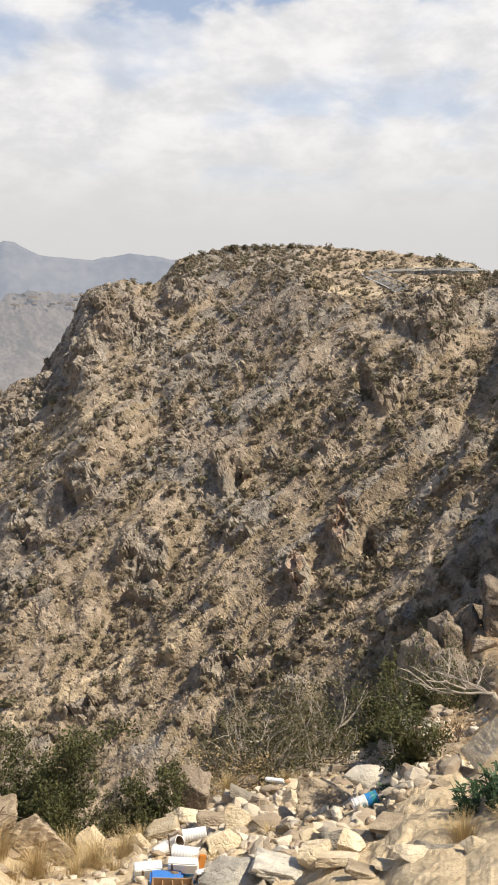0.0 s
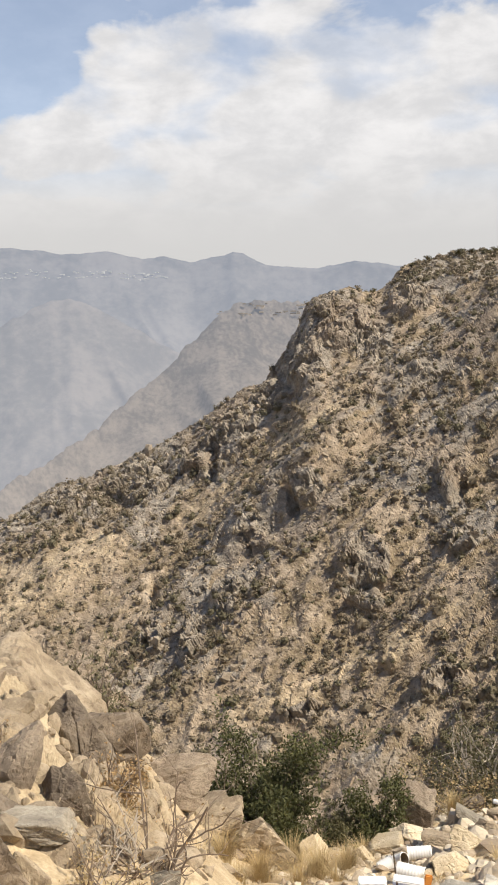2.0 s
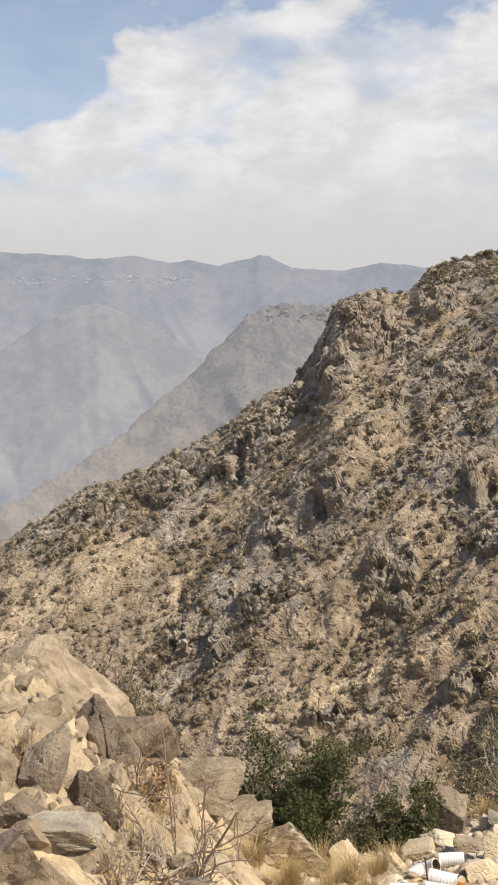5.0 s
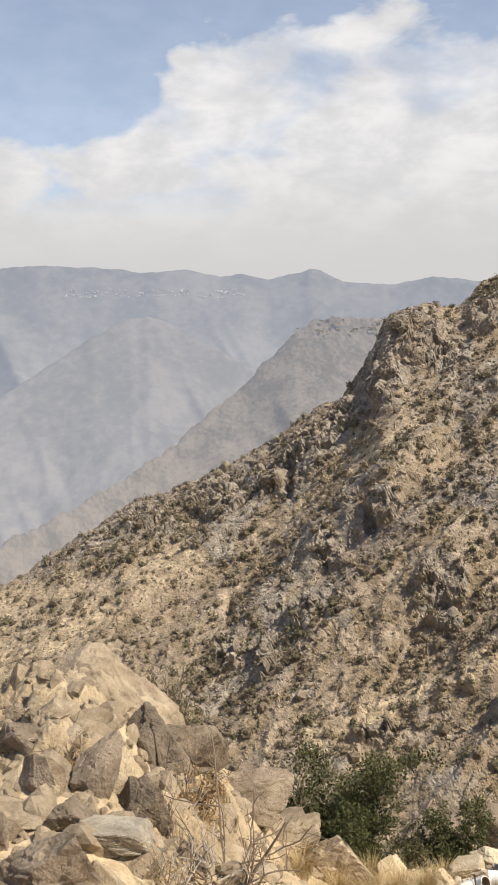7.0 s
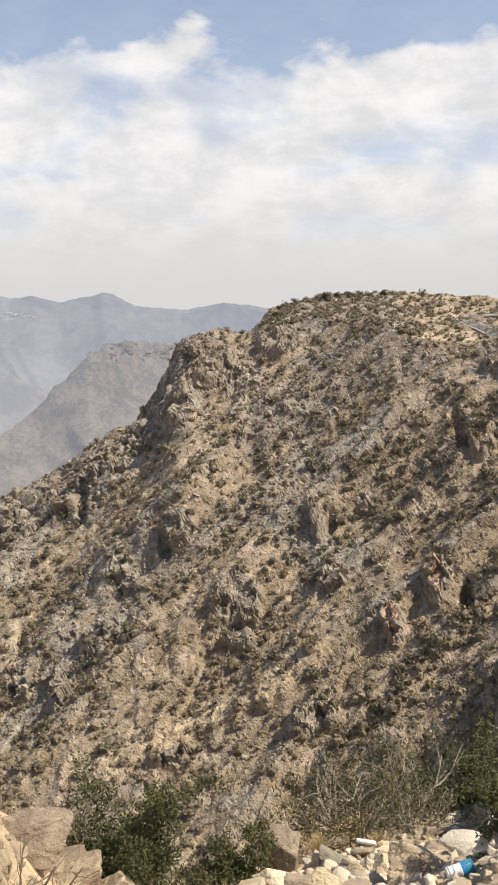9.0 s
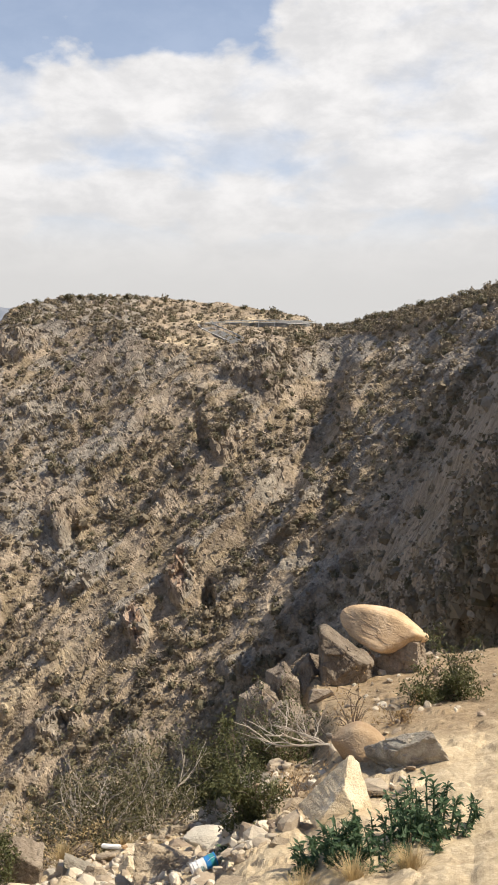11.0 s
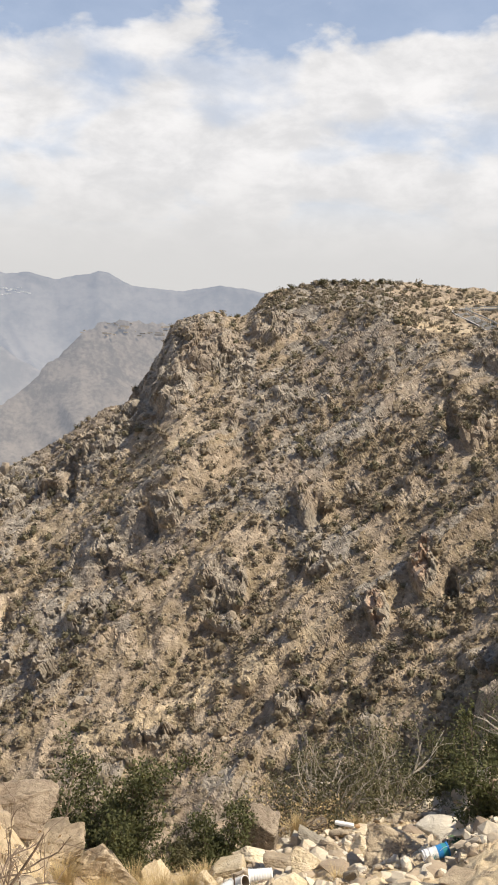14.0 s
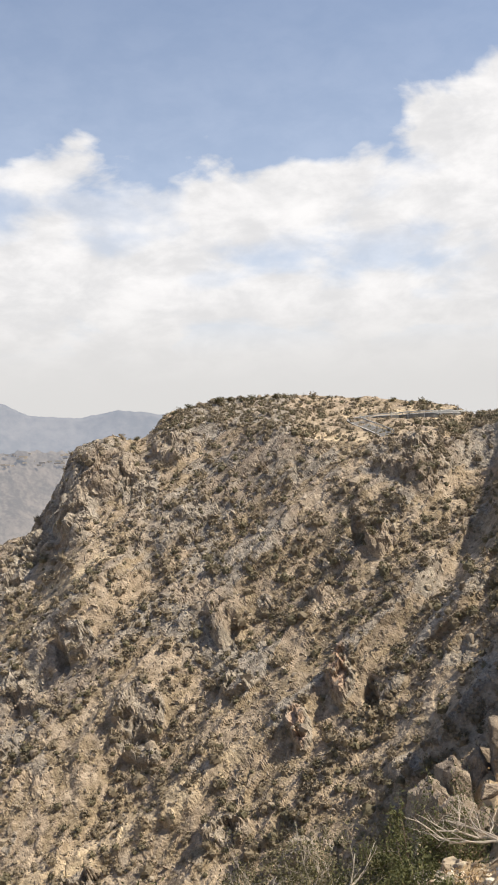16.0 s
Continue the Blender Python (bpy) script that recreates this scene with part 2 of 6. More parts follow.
    height = n.math("ADD", n.math("MULTIPLY", far_relief, n.math("SUBTRACT", 1.0, near)), n.math("MULTIPLY", near_relief, near))
    finish(n, colour, 0.95, height, 0.45, 0.5, 0.15)
    return mat


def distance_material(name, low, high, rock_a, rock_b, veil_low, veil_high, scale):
    """Far ranges behind miles of dusty air: haze put into emission as scattered daylight, more so towards the valley.
    """
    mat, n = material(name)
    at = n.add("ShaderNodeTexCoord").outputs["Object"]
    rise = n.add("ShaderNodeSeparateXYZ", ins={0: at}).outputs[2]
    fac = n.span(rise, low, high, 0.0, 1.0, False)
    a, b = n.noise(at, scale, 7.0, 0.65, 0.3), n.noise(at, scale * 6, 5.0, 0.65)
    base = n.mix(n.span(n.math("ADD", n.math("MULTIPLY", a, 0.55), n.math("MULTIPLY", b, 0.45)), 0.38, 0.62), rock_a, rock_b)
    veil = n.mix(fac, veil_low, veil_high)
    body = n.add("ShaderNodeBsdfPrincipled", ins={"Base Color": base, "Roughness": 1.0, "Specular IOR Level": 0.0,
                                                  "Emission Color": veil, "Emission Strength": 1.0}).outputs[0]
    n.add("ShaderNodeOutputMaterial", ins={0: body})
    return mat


M_GROUND = ground_material()
M_TAN = stone("tan_stone", (0.23, 0.178, 0.122), (0.35, 0.280, 0.192), (0.49, 0.40, 0.285), 0.4, (0.17, 0.128, 0.09), 0.55)
M_PALE = stone("pale_stone", (0.45, 0.35, 0.22), (0.62, 0.51, 0.345), (0.74, 0.64, 0.47), 0.35, (0.28, 0.20, 0.13), 0.2)
M_BROWN = stone("brown_stone", (0.145, 0.112, 0.081), (0.25, 0.199, 0.146), (0.36, 0.294, 0.216), 0.5, (0.09, 0.068, 0.05), 0.5)
M_GREY = stone("grey_stone", (0.175, 0.15, 0.12), (0.31, 0.27, 0.21), (0.46, 0.41, 0.32), 0.4, (0.10, 0.08, 0.06))
M_DARK = stone("dark_wood", (0.062, 0.046, 0.034), (0.118, 0.09, 0.066), (0.19, 0.15, 0.108), 0.5, (0.04, 0.03, 0.025))
M_SMOOTH = stone("cream_stone", (0.52, 0.45, 0.34), (0.64, 0.57, 0.45), (0.72, 0.65, 0.53), 0.6, (0.36, 0.28, 0.2), 0.12)
M_ORANGE = stone("ochre_stone", (0.38, 0.25, 0.14), (0.52, 0.36, 0.21), (0.62, 0.47, 0.31), 0.8, (0.25, 0.16, 0.10), 0.3, 0.3)
M_LICHEN = stone("lichen_stone", (0.33, 0.30, 0.26), (0.50, 0.46, 0.38), (0.66, 0.61, 0.51), 0.25, (0.16, 0.14, 0.12), 0.4)
M_JUNIPER = leafage("juniper_leaf", (0.042, 0.048, 0.018), (0.15, 0.150, 0.058))
M_OLIVE = leafage("olive_leaf", (0.075, 0.070, 0.034), (0.205, 0.182, 0.092))
M_SHRUB = leafage("dry_shrub_leaf", (0.165, 0.134, 0.092), (0.30, 0.248, 0.172))
M_BROAD = leafage("broad_leaf", (0.034, 0.070, 0.030), (0.105, 0.16, 0.075), 0.5)
M_STRAW = leafage("straw", (0.36, 0.26, 0.12), (0.60, 0.47, 0.26), 0.7)
M_RUST = leafage("withered_leaf", (0.24, 0.15, 0.07), (0.46, 0.32, 0.16), 0.8)
M_TWIG = leafage("twig_bark", (0.12, 0.085, 0.06), (0.26, 0.20, 0.15), 0.85, 0.0)
M_BLEACHED = leafage("bleached_wood", (0.34, 0.29, 0.23), (0.52, 0.46, 0.38), 0.85, 0.0)
M_HERB = leafage("dry_herb", (0.14, 0.108, 0.066), (0.27, 0.214, 0.13))
M_SLOPE_GREEN = leafage("slope_bush_leaf", (0.105, 0.093, 0.058), (0.215, 0.188, 0.118))


# ---- shapes ----
def hashed(i, j, k, seed):
    h = (i * 374761393 + j * 668265263 + k * 2147483647 + seed * 144665) & 0xFFFFFFFF
    h = ((h ^ (h >> 13)) * 1274126177) & 0xFFFFFFFF
    h = ((h ^ (h >> 16)) * 2246822519) & 0xFFFFFFFF
    return ((h ^ (h >> 15)) & 0xFFFFFF) / float(0x1000000)


def bumps(p, seed=0):
    """Smooth value noise, 0 to 1, at the rows of p."""
    q = np.floor(p).astype(np.int64)
    f = p - q
    f = f * f * f * (f * (f * 6 - 15) + 10)
    total = np.zeros(len(p))
    for i in (0, 1):
        wi = f[:, 0] if i else 1 - f[:, 0]
        for j in (0, 1):
            wj = f[:, 1] if j else 1 - f[:, 1]
            for k in (0, 1):
                wk = f[:, 2] if k else 1 - f[:, 2]
                total += wi * wj * wk * hashed(q[:, 0] + i, q[:, 1] + j, q[:, 2] + k, seed)
    return total


def rough(p, octaves=4, gain=0.5, seed=0):
    """Fractal noise about 0, within -1 to 1."""
    total, size, amount = np.zeros(len(p)), 1.0, 0.0
    for n in range(octaves):
        total += size * (2 * bumps(p * 2.03**n + 17.3 * n, seed + n) - 1)
        amount += size
        size *= gain
    return total / amount


def ridged(p, octaves=4, seed=0):
    """Sharp crests, 0 to 1."""
    total, size, amount = np.zeros(len(p)), 1.0, 0.0
    for n in range(octaves):
        total += size * (1 - np.abs(2 * bumps(p * 2.07**n + 9.1 * n, seed + n) - 1) * 1.6).clip(0, 1) ** 1.5
        amount += size
        size *= 0.5
    return total / amount


def cells(p, seed=0):
    """Blocks: a value of its own for the cell at each row of p, the distance to its border, and a slanted face."""
    q = np.floor(p).astype(np.int64)
    near, second, own, face = np.full(len(p), 9.0), np.full(len(p), 9.0), np.zeros(len(p)), np.zeros(len(p))
    for i in (-1, 0, 1):
        for j in (-1, 0, 1):
            for k in (-1, 0, 1):
                c = q + (i, j, k)
                d, slant = np.zeros(len(p)), np.zeros(len(p))
                for axis in range(3):
                    off = c[:, axis] + hashed(c[:, 0], c[:, 1], c[:, 2], seed + axis) - p[:, axis]
                    d += off**2
                    slant += off * (hashed(c[:, 0], c[:, 1], c[:, 2], seed + 11 + axis) - 0.5)
                d = np.sqrt(d)
                closer = d < near
                second = np.where(closer, near, np.minimum(second, d))
                own = np.where(closer, hashed(c[:, 0], c[:, 1], c[:, 2], seed + 7), own)
                face = np.where(closer, slant, face)
                near = np.where(closer, d, near)
    return own, second - near, face


def mesh_of(name, verts, faces, mat, smooth=False):
    """A mesh from arrays: verts n x 3, faces n x 3 or n x 4."""
    me = bpy.data.meshes.new(name)
    verts, faces = np.asarray(verts, np.float32), np.asarray(faces, np.int32)
    me.vertices.add(len(verts))
    me.vertices.foreach_set("co", verts.ravel())
    me.loops.add(faces.size)
    me.loops.foreach_set("vertex_index", faces.ravel())
    me.polygons.add(len(faces))
    me.polygons.foreach_set("loop_start", np.arange(0, faces.size, faces.shape[1], dtype=np.int32))
    me.polygons.foreach_set("use_smooth", np.full(len(faces), smooth))
    if mat:
        me.materials.append(mat)
    me.update(calc_edges=True)
    return me


def sheet(rows, columns, closed=False):
    """Quads of a grid of rows x columns vertices."""
    a = np.arange(rows * columns).reshape(rows, columns)
    if closed:
        a = np.concatenate([a, a[:, :1]], 1)
    return np.stack([a[:-1, :-1], a[:-1, 1:], a[1:, 1:], a[1:, :-1]], -1).reshape(-1, 4)


def ease(x, a, b):
    s = ((np.asarray(x, float) - a) / (b - a)).clip(0, 1)
    return s * s * (3 - 2 * s)


def part(name, data, parent, label="", m=None):
    """One mesh object under a thing or under a part."""
    if isinstance(data, tuple):
        bm, mat = data
        me = bpy.data.meshes.new(name)
        bm.to_mesh(me)
        bm.free()
        me.materials.append(mat)
        data = me
    ob = new(name, data)
    ob.parent = parent
    if m is not None:
        ob.matrix_basis = m
    return tagged(ob, label)


# ---- the lie of the land ----
# bearing in degrees to the right of +y; height angles from the viewpoint at z = 1.6
EYE = 1.6
# CREST beyond bearing 24 is raised, out of view, to shade the flank
CREST = ((-60, -18), (-36, -14.3), (-34.3, -13.8), (-30.2, -11.9), (-27, -9.9), (-23.7, -7.8), (-21.5, -7.2), (-18.2, -5.75), (-15.3, -4.05),
         (-13.4, -2.7), (-11.9, -2.1), (-11.2, -1.3), (-10.36, -0.1), (-9.96, 0.4), (-9.7, 1.7), (-9.08, 2.7), (-8.2, 2.95),
         (-6.92, 3.25), (-5.36, 2.95), (-4.96, 3.04), (-4.42, 4.03), (-3.2, 4.5), (-0.66, 4.9), (1.2, 4.9), (3.7, 4.8),
         (6.2, 4.6), (9.3, 4.29), (12.3, 3.8), (12.85, 3.2), (14.86, 3.5), (18.8, 4.5), (22, 5.2), (25, 6.2), (30, 11), (40, 18), (60, 14))
CREST_FAR = ((-60, 260), (-36, 235), (-25, 235), (-14, 235), (-8, 232), (-5, 236), (-3, 240), (4, 245), (12, 236), (14, 222), (17, 208), (20, 198), (30, 175), (60, 150))
BROW = ((-60, 1.2), (-12, 0.9), (-5, 0.8), (-2, 0.9), (1, 1.6), (3.2, 2.5), (6, 2.5), (9, 2.1), (12, 0.9), (14, 0.7), (60, 0.8))
BROW_BACK = ((-60, 8), (-6, 8), (-1, 14), (3, 34), (7, 38), (11, 32), (13, 12), (60, 8))
FOOT = ((-60, -27), (-36, -25), (-20, -27), (-5, -28), (6, -27), (14, -25), (20, -22), (60, -22))
FOOT_FAR = ((-60, 165), (-36, 150), (-20, 140), (-5, 128), (8, 120), (14, 112), (20, 100), (60, 70))
LIP = ((-60, -21), (-36, -19.9), (-34.6, -19.2), (-32.7, -18.2), (-31.1, -17.8), (-30.1, -17.3), (-28.2, -17.1), (-26.9, -17.1), (-25.3, -17.6), (-24, -18.6), (-22.8, -19.7),
       (-20.9, -20.9), (-18.8, -22.2), (-17, -23.7), (-15.2, -25.3), (-13, -26.8), (-8, -26.6), (-3, -25.2), (2, -23.8), (6, -22.8), (8.0, -22.3),
       (8.5, -20.6), (9.0, -19.0), (9.7, -17.5), (10.4, -16.5), (11.2, -15.9), (12.6, -15.7), (14.5, -15.7), (17, -15.2), (20, -14.4), (28, -13), (60, -8))
LIP_FAR = ((-60, 6), (-36, 6.6), (-25, 6.8), (-20, 7.2), (-14, 8), (-3, 9), (2, 10), (6, 11), (10, 12), (13, 12.6), (20, 14), (60, 16))

# where the rise to the lip begins, as a share of the way there: late where a steep bank drops to the left
BANK = ((-60, 0.42), (8.2, 0.42), (9.4, 0.88), (12.3, 0.88), (14.5, 0.45), (60, 0.42))
# the flank of the near mountainside: height angle and bearing of its left edge
# its top, beyond the view, is brought near to cast shade below
FLANK = ((-22, 14.0), (-14.6, 14.6), (-13.1, 14.7), (-11.5, 15.0), (-10.3, 15.5), (-8.5, 16.4), (-6.8, 17.6), (-4.5, 18.8), (-2.7, 19.7), (0, 21.3), (2, 22.8), (5, 24.5), (9, 25.5), (20, 27))
# the edge of a rib that comes down from the saddle
RIB = ((-14, 6.4), (-11, 8.2), (-9, 9.7), (-7.2, 11.4), (-5, 12.5), (-3.4, 13.7), (-1.5, 14.4), (0.5, 14.5), (2.5, 15.4), (8, 18))


def table(knots, b, soft=0.0):
    """A value between knots, rounded off over so many degrees to each side."""
    k = np.array(knots, float)
    if not soft:
        return np.interp(b, k[:, 0], k[:, 1])
    return sum(np.interp(b + soft * s, k[:, 0], k[:, 1]) * w for s, w in ((-1, 0.08), (-0.66, 0.15), (-0.33, 0.17), (0, 0.2), (0.33, 0.17), (0.66, 0.15), (1, 0.08)))


def wrapped(b):
    """Behind the viewpoint the land carries on from the sides."""
    b = np.asarray(b, float)
    return np.where(np.abs(b) > 60, np.sign(b) * (180 - np.abs(b)) / 2, b)


def land(bearing, r):
    """Height of the smooth land at a bearing and a distance (arrays of one shape)."""
    b = wrapped(bearing)
    back = ease(np.abs(bearing), 60, 110)
    lip_r = table(LIP_FAR, b, 3.0)
    lip_z = EYE + lip_r * np.tan(np.radians(table(LIP, b, 0.7)))
    foot_r = table(FOOT_FAR, b, 5.0)
    foot_z = EYE + foot_r * np.tan(np.radians(table(FOOT, b, 5.0)))
    top_r, top_e = table(CREST_FAR, b, 2.5), table(CREST, b, 6.0)
    top_z = EYE + top_r * np.tan(np.radians(top_e))
    brow_r = top_r - table(BROW_BACK, b, 2.0)
    brow_z = EYE + brow_r * np.tan(np.radians(top_e - table(BROW, b, 2.0)))
    sharp = EYE + top_r * np.tan(np.radians(table(CREST, b, 0.4))) - top_z
    steep_r = lip_r + 16
    steep_z = lip_z - 16 * 0.95
    even_z = EYE + lip_r * np.tan(np.radians(table(LIP, b, 14.0)))
    inner = np.minimum(r / lip_r, 1.0)
    z = np.where(r < lip_r, even_z * inner**1.05 + (lip_z - even_z) * ease(inner, table(BANK, b), 1.0), 0.0)
    for ra, za, rb, zb in ((lip_r, lip_z, steep_r, steep_z), (steep_r, steep_z, foot_r, foot_z),
                           (foot_r, foot_z, brow_r, brow_z), (brow_r, brow_z, top_r, top_z)):
        s = ((r - ra) / (rb - ra)).clip(0, 1)
        z = np.where((r >= ra) & (r < rb), za + (zb - za) * s, z)
    far = r - top_r
    z = z + sharp * ease((r - foot_r) / (top_r - foot_r), 0.34, 0.98) * (far < 0)
    top_z = top_z + sharp
    z = np.where(far >= 0, np.maximum(top_z - 0.85 * far * ease(far, 0, 8), -1000.0), z)
    # behind, the hillside climbs gently away
    return z * (1 - back) + back * (0.12 * np.minimum(r, 400)) * ease(r, 0, 6)


def spot(bearing, r):
    """A place on the land."""
    a = radians(bearing)
    z = float(land(np.array([float(bearing)]), np.array([float(r)]))[0])
    return Vector((math.sin(a) * r, math.cos(a) * r, z))


# rock faces on the far slope: bearing, height angle, half width and half height in degrees, how far they stand out
CLIFFS = ((-7.6, 1.3, 2.2, 1.9, 3.0), (-9.5, -0.9, 1.5, 2.0, 3.6), (-13.2, -4.9, 1.9, 1.7, 4.6), (-15.4, -6.6, 2.0, 1.3, 3.2), (-18.5, -7.6, 2.4, 1.2, 2.6),
          (-22.5, -9.3, 2.5, 1.0, 2.2), (-3.6, 2.6, 1.6, 1.3, 1.6), (-11.6, -3.0, 1.4, 1.2, 2.6), (-5.6, 0.2, 1.4, 1.6, 1.4), (9.2, 1.2, 1.5, 1.5, 3.0), (10.6, 0.4, 1.0, 1.6, 2.0))
OUTCROPS = ((-9.0, -8.2, 0.9, 1.0, 4.2), (-6.1, -12.0, 1.5, 1.3, 3.2), (-6.3, -13.6, 1.2, 0.7, 3.0), (-1.6, -7.6, 0.55, 1.3, 3.0), (5.3, -10.6, 0.8, 1.9, 4.2), (2.9, -13.2, 0.6, 1.4, 3.6),
            (7.5, -2.9, 0.9, 1.2, 3.6), (-3.0, -1.5, 0.6, 0.55, 2.4), (1.2, -6.3, 0.7, 0.5, 2.6), (4.1, -5.9, 0.7, 0.5, 2.4), (-16.0, -16.4, 0.9, 1.7, 3.4), (-14.0, -14.2, 1.1, 1.4, 2.8))
OUTCROPS_LOW = ((-12.1, -11.0, 1.3, 1.0, 2.2), (-1.8, -18.2, 1.6, 1.0, 1.4), (2.6, -19.6, 1.2, 1.0, 1.4), (-18.6, -16.0, 0.8, 1.3, 1.8),
                (8.6, -15.4, 1.0, 0.9, 1.6), (-10.0, -19.6, 1.5, 1.0, 1.5), (5.2, -4.2, 1.0, 0.9, 1.6), (-0.8, -10.8, 1.2, 0.8, 1.8))
# deep clefts beside the rock faces
CLEFTS = ((6.75, -11.3, 0.40, 1.1, 4.5), (-9.9, -9.3, 0.45, 0.7, 3.4), (6.3, -2.7, 0.45, 1.0, 3.6), (-0.95, -7.9, 0.30, 0.9, 2.6), (-5.9, -13.1, 0.8, 0.22, 2.2), (-14.6, -6.9, 0.6, 0.9, 3.2), (-18.2, -13.6, 0.4, 1.0, 2.6))
# faces of pink weathered rock
PINK = ((5.2, -10.4, 0.45, 1.6), (2.8, -13.2, 0.4, 1.2), (4.5, -11.8, 0.4, 1.0))
# spurs that run down the slope: bearing and height angle of both ends, half width, how far they stand out
SPURS = ((10.4, -4.4, 5.8, -9.2, 0.8, 2.4), (-7.0, -4.6, -13.5, -11.0, 0.8, 2.5))
# pale scree and earth, and haze painted in: both ends and half width
# those beyond bearing -20 lighten the soil to stand for haze
EARTH_AND_HAZE = ((-3.8, -16.2, -13.4, -20.8, 0.75), (-7.4, -3.6, -16.2, -9.8, 0.45), (-20.4, -11.2, -34.5, -17.6, 1.3), (-27, -12.6, -36, -15.8, 1.6), (3.6, 2.5, 7.2, 2.35, 0.42), (6.2, 3.6, 10.0, 3.7, 0.30), (10.0, 3.65, 13.2, 3.6, 0.24), (0.6, -13.8, -4.6, -17.2, 0.5))


def strip(b, e, b0, e0, b1, e1):
    """Distance in degrees from a line between two directions, and how far along it."""
    dx, dy = b1 - b0, e1 - e0
    s = (((b - b0) * dx + (e - e0) * dy) / (dx * dx + dy * dy)).clip(0, 1)
    return np.hypot(b - b0 - s * dx, e - e0 - s * dy), s


def build_ground():
    fine = np.arange(-40.0, 29.0, 0.078)
    coarse = np.concatenate([np.arange(30, 181, 2.0), np.arange(-178, -41.5, 2.0)])
    bearing = np.concatenate([fine, np.sort(coarse[coarse > 0]), np.sort(coarse[coarse < 0])])
    b = bearing[None, :]
    wb = wrapped(b)
    lip, foot, top = (table(k, wb, soft) for k, soft in ((LIP_FAR, 3.0), (FOOT_FAR, 5.0), (CREST_FAR, 2.5)))
    brow = top - table(BROW_BACK, wb, 2.0)
    legs = [(0.004 + 0 * lip, 0.34 * lip, 14), (0.34 * lip, lip, 145), (lip, lip + 16, 20), (lip + 16, foot, 30), (foot, brow, 320), (brow, top, 32), (top, top + 25, 12)]
    r = np.concatenate([a + (c - a) * (np.arange(count) / count)[:, None] for a, c, count in legs]
                       + [np.broadcast_to(top + x, lip.shape) for x in (25.0, 60.0, 140.0, 300.0, 700.0, 1500.0, 2900.0, 4500.0)], 0)
    rows, cols = r.shape
    bb = np.broadcast_to(b, r.shape).ravel()
    rr = r.ravel()
    z = land(bb, rr)
    a = np.radians(bb)
    p = np.stack([np.sin(a) * rr, np.cos(a) * rr, z], -1)
    e = np.degrees(np.arctan2(z - EYE, rr))
    lip_f, foot_f, top_f = (np.broadcast_to(k, r.shape).ravel() for k in (lip, foot, top))
    shelf = 1 - ease(rr, lip_f + 0.1, lip_f + 1.2)
    face = ease(rr, lip_f + 12, lip_f + 40) * (1 - ease(rr, top_f + 6, top_f + 40))
    inview = ease(bb, -60, -41) * (1 - ease(bb, 29, 55))
    crag, bare, out, lift = np.zeros(len(p)), np.zeros(len(p)), np.zeros(len(p)), np.zeros(len(p))
    pick = np.flatnonzero(face > 0)
    q, pb, pe = p[pick], bb[pick], e[pick]
    wob = 0.55 * rough(q / 7.0, 3, 0.6, 40)
    wob2 = 0.55 * rough(q / 7.0, 3, 0.6, 50)
    across = np.radians(pb) * 200 * -0.62 + q[:, 2] * 0.78
    along = np.radians(pb) * 200 * 0.78 + q[:, 2] * 0.62
    slant = np.stack([across, along * 0.2, 0.2 * np.hypot(q[:, 0], q[:, 1])], -1)
    gully = ridged(slant / 26.0, 3, 3)
    small = ridged(slant / 9.0, 3, 8)
    c = ease(0.95 * small + 0.45 * gully + 0.42 * rough(q / 8.0, 4, 0.6, 11), 0.52, 0.74) * 0.8
    c *= 1 - 0.7 * (1 - ease(pb, -25.0, -17.0)) * (1 - ease(pe, -12.5, -9.0))
    c *= 1 - 0.6 * (1 - ease(pe, -17.0, -11.0)) * ease(pb, -8.0, -3.0)
    # the crest of the long spur is bare jointed rock
    below = table(CREST, pb, 0.4) - pe
    rocky = (1 - ease(below + 0.9 * wob, 1.0, 2.4)) * ease(pb, -33.0, -27.0) * (1 - ease(pb, -9.0, -6.5))
    c = np.maximum(c, 0.9 * rocky)
    strong = 0.55 * rocky
    o = 4.6 * (gully - 0.5) + 2.2 * (small - 0.4)
    for cb, ce, hw, hh, amount in CLIFFS + OUTCROPS + OUTCROPS_LOW:
        near = np.hypot((pb + wob - cb) / hw, (pe + wob2 - ce) / hh)
        m = 1 - ease(near, 0.6, 1.08)
        c = np.maximum(c, m)
        strong = np.maximum(strong, m)
        # steep at the foot, leaning back towards the top
        o += 0.42 * amount * m * (0.75 - 0.45 * ((pe - ce) / hh).clip(-1, 1))
    for cb, ce, hw, hh, amount in CLEFTS:
        o -= 0.6 * amount * (1 - ease(np.hypot((pb + 1.1 * wob - cb) / hw, (pe + 1.1 * wob2 - ce) / hh), 0.3, 1.2))
    pink = np.zeros(len(pick))
    for cb, ce, hw, hh in PINK:
        pink = np.maximum(pink, 1 - ease(np.hypot((pb + 0.5 * wob - cb) / hw, (pe + 0.5 * wob2 - ce) / hh), 0.5, 1.3))
    for b0, e0, b1, e1, half, amount in SPURS:
        d, s = strip(pb + 0.6 * wob, pe + 0.6 * wob2, b0, e0, b1, e1)
        m = 1 - (d / (half * 1.6)).clip(0, 1)
        o += amount * m * (0.6 + 0.4 * np.sin(np.pi * s))
        c = np.maximum(c, 0.6 * (1 - ease(d, half * 0.3, half)) * (0.4 + 0.9 * small))
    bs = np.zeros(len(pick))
    for b0, e0, b1, e1, half in EARTH_AND_HAZE:
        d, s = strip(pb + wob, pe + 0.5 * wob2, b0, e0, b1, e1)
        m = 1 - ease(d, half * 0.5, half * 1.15)
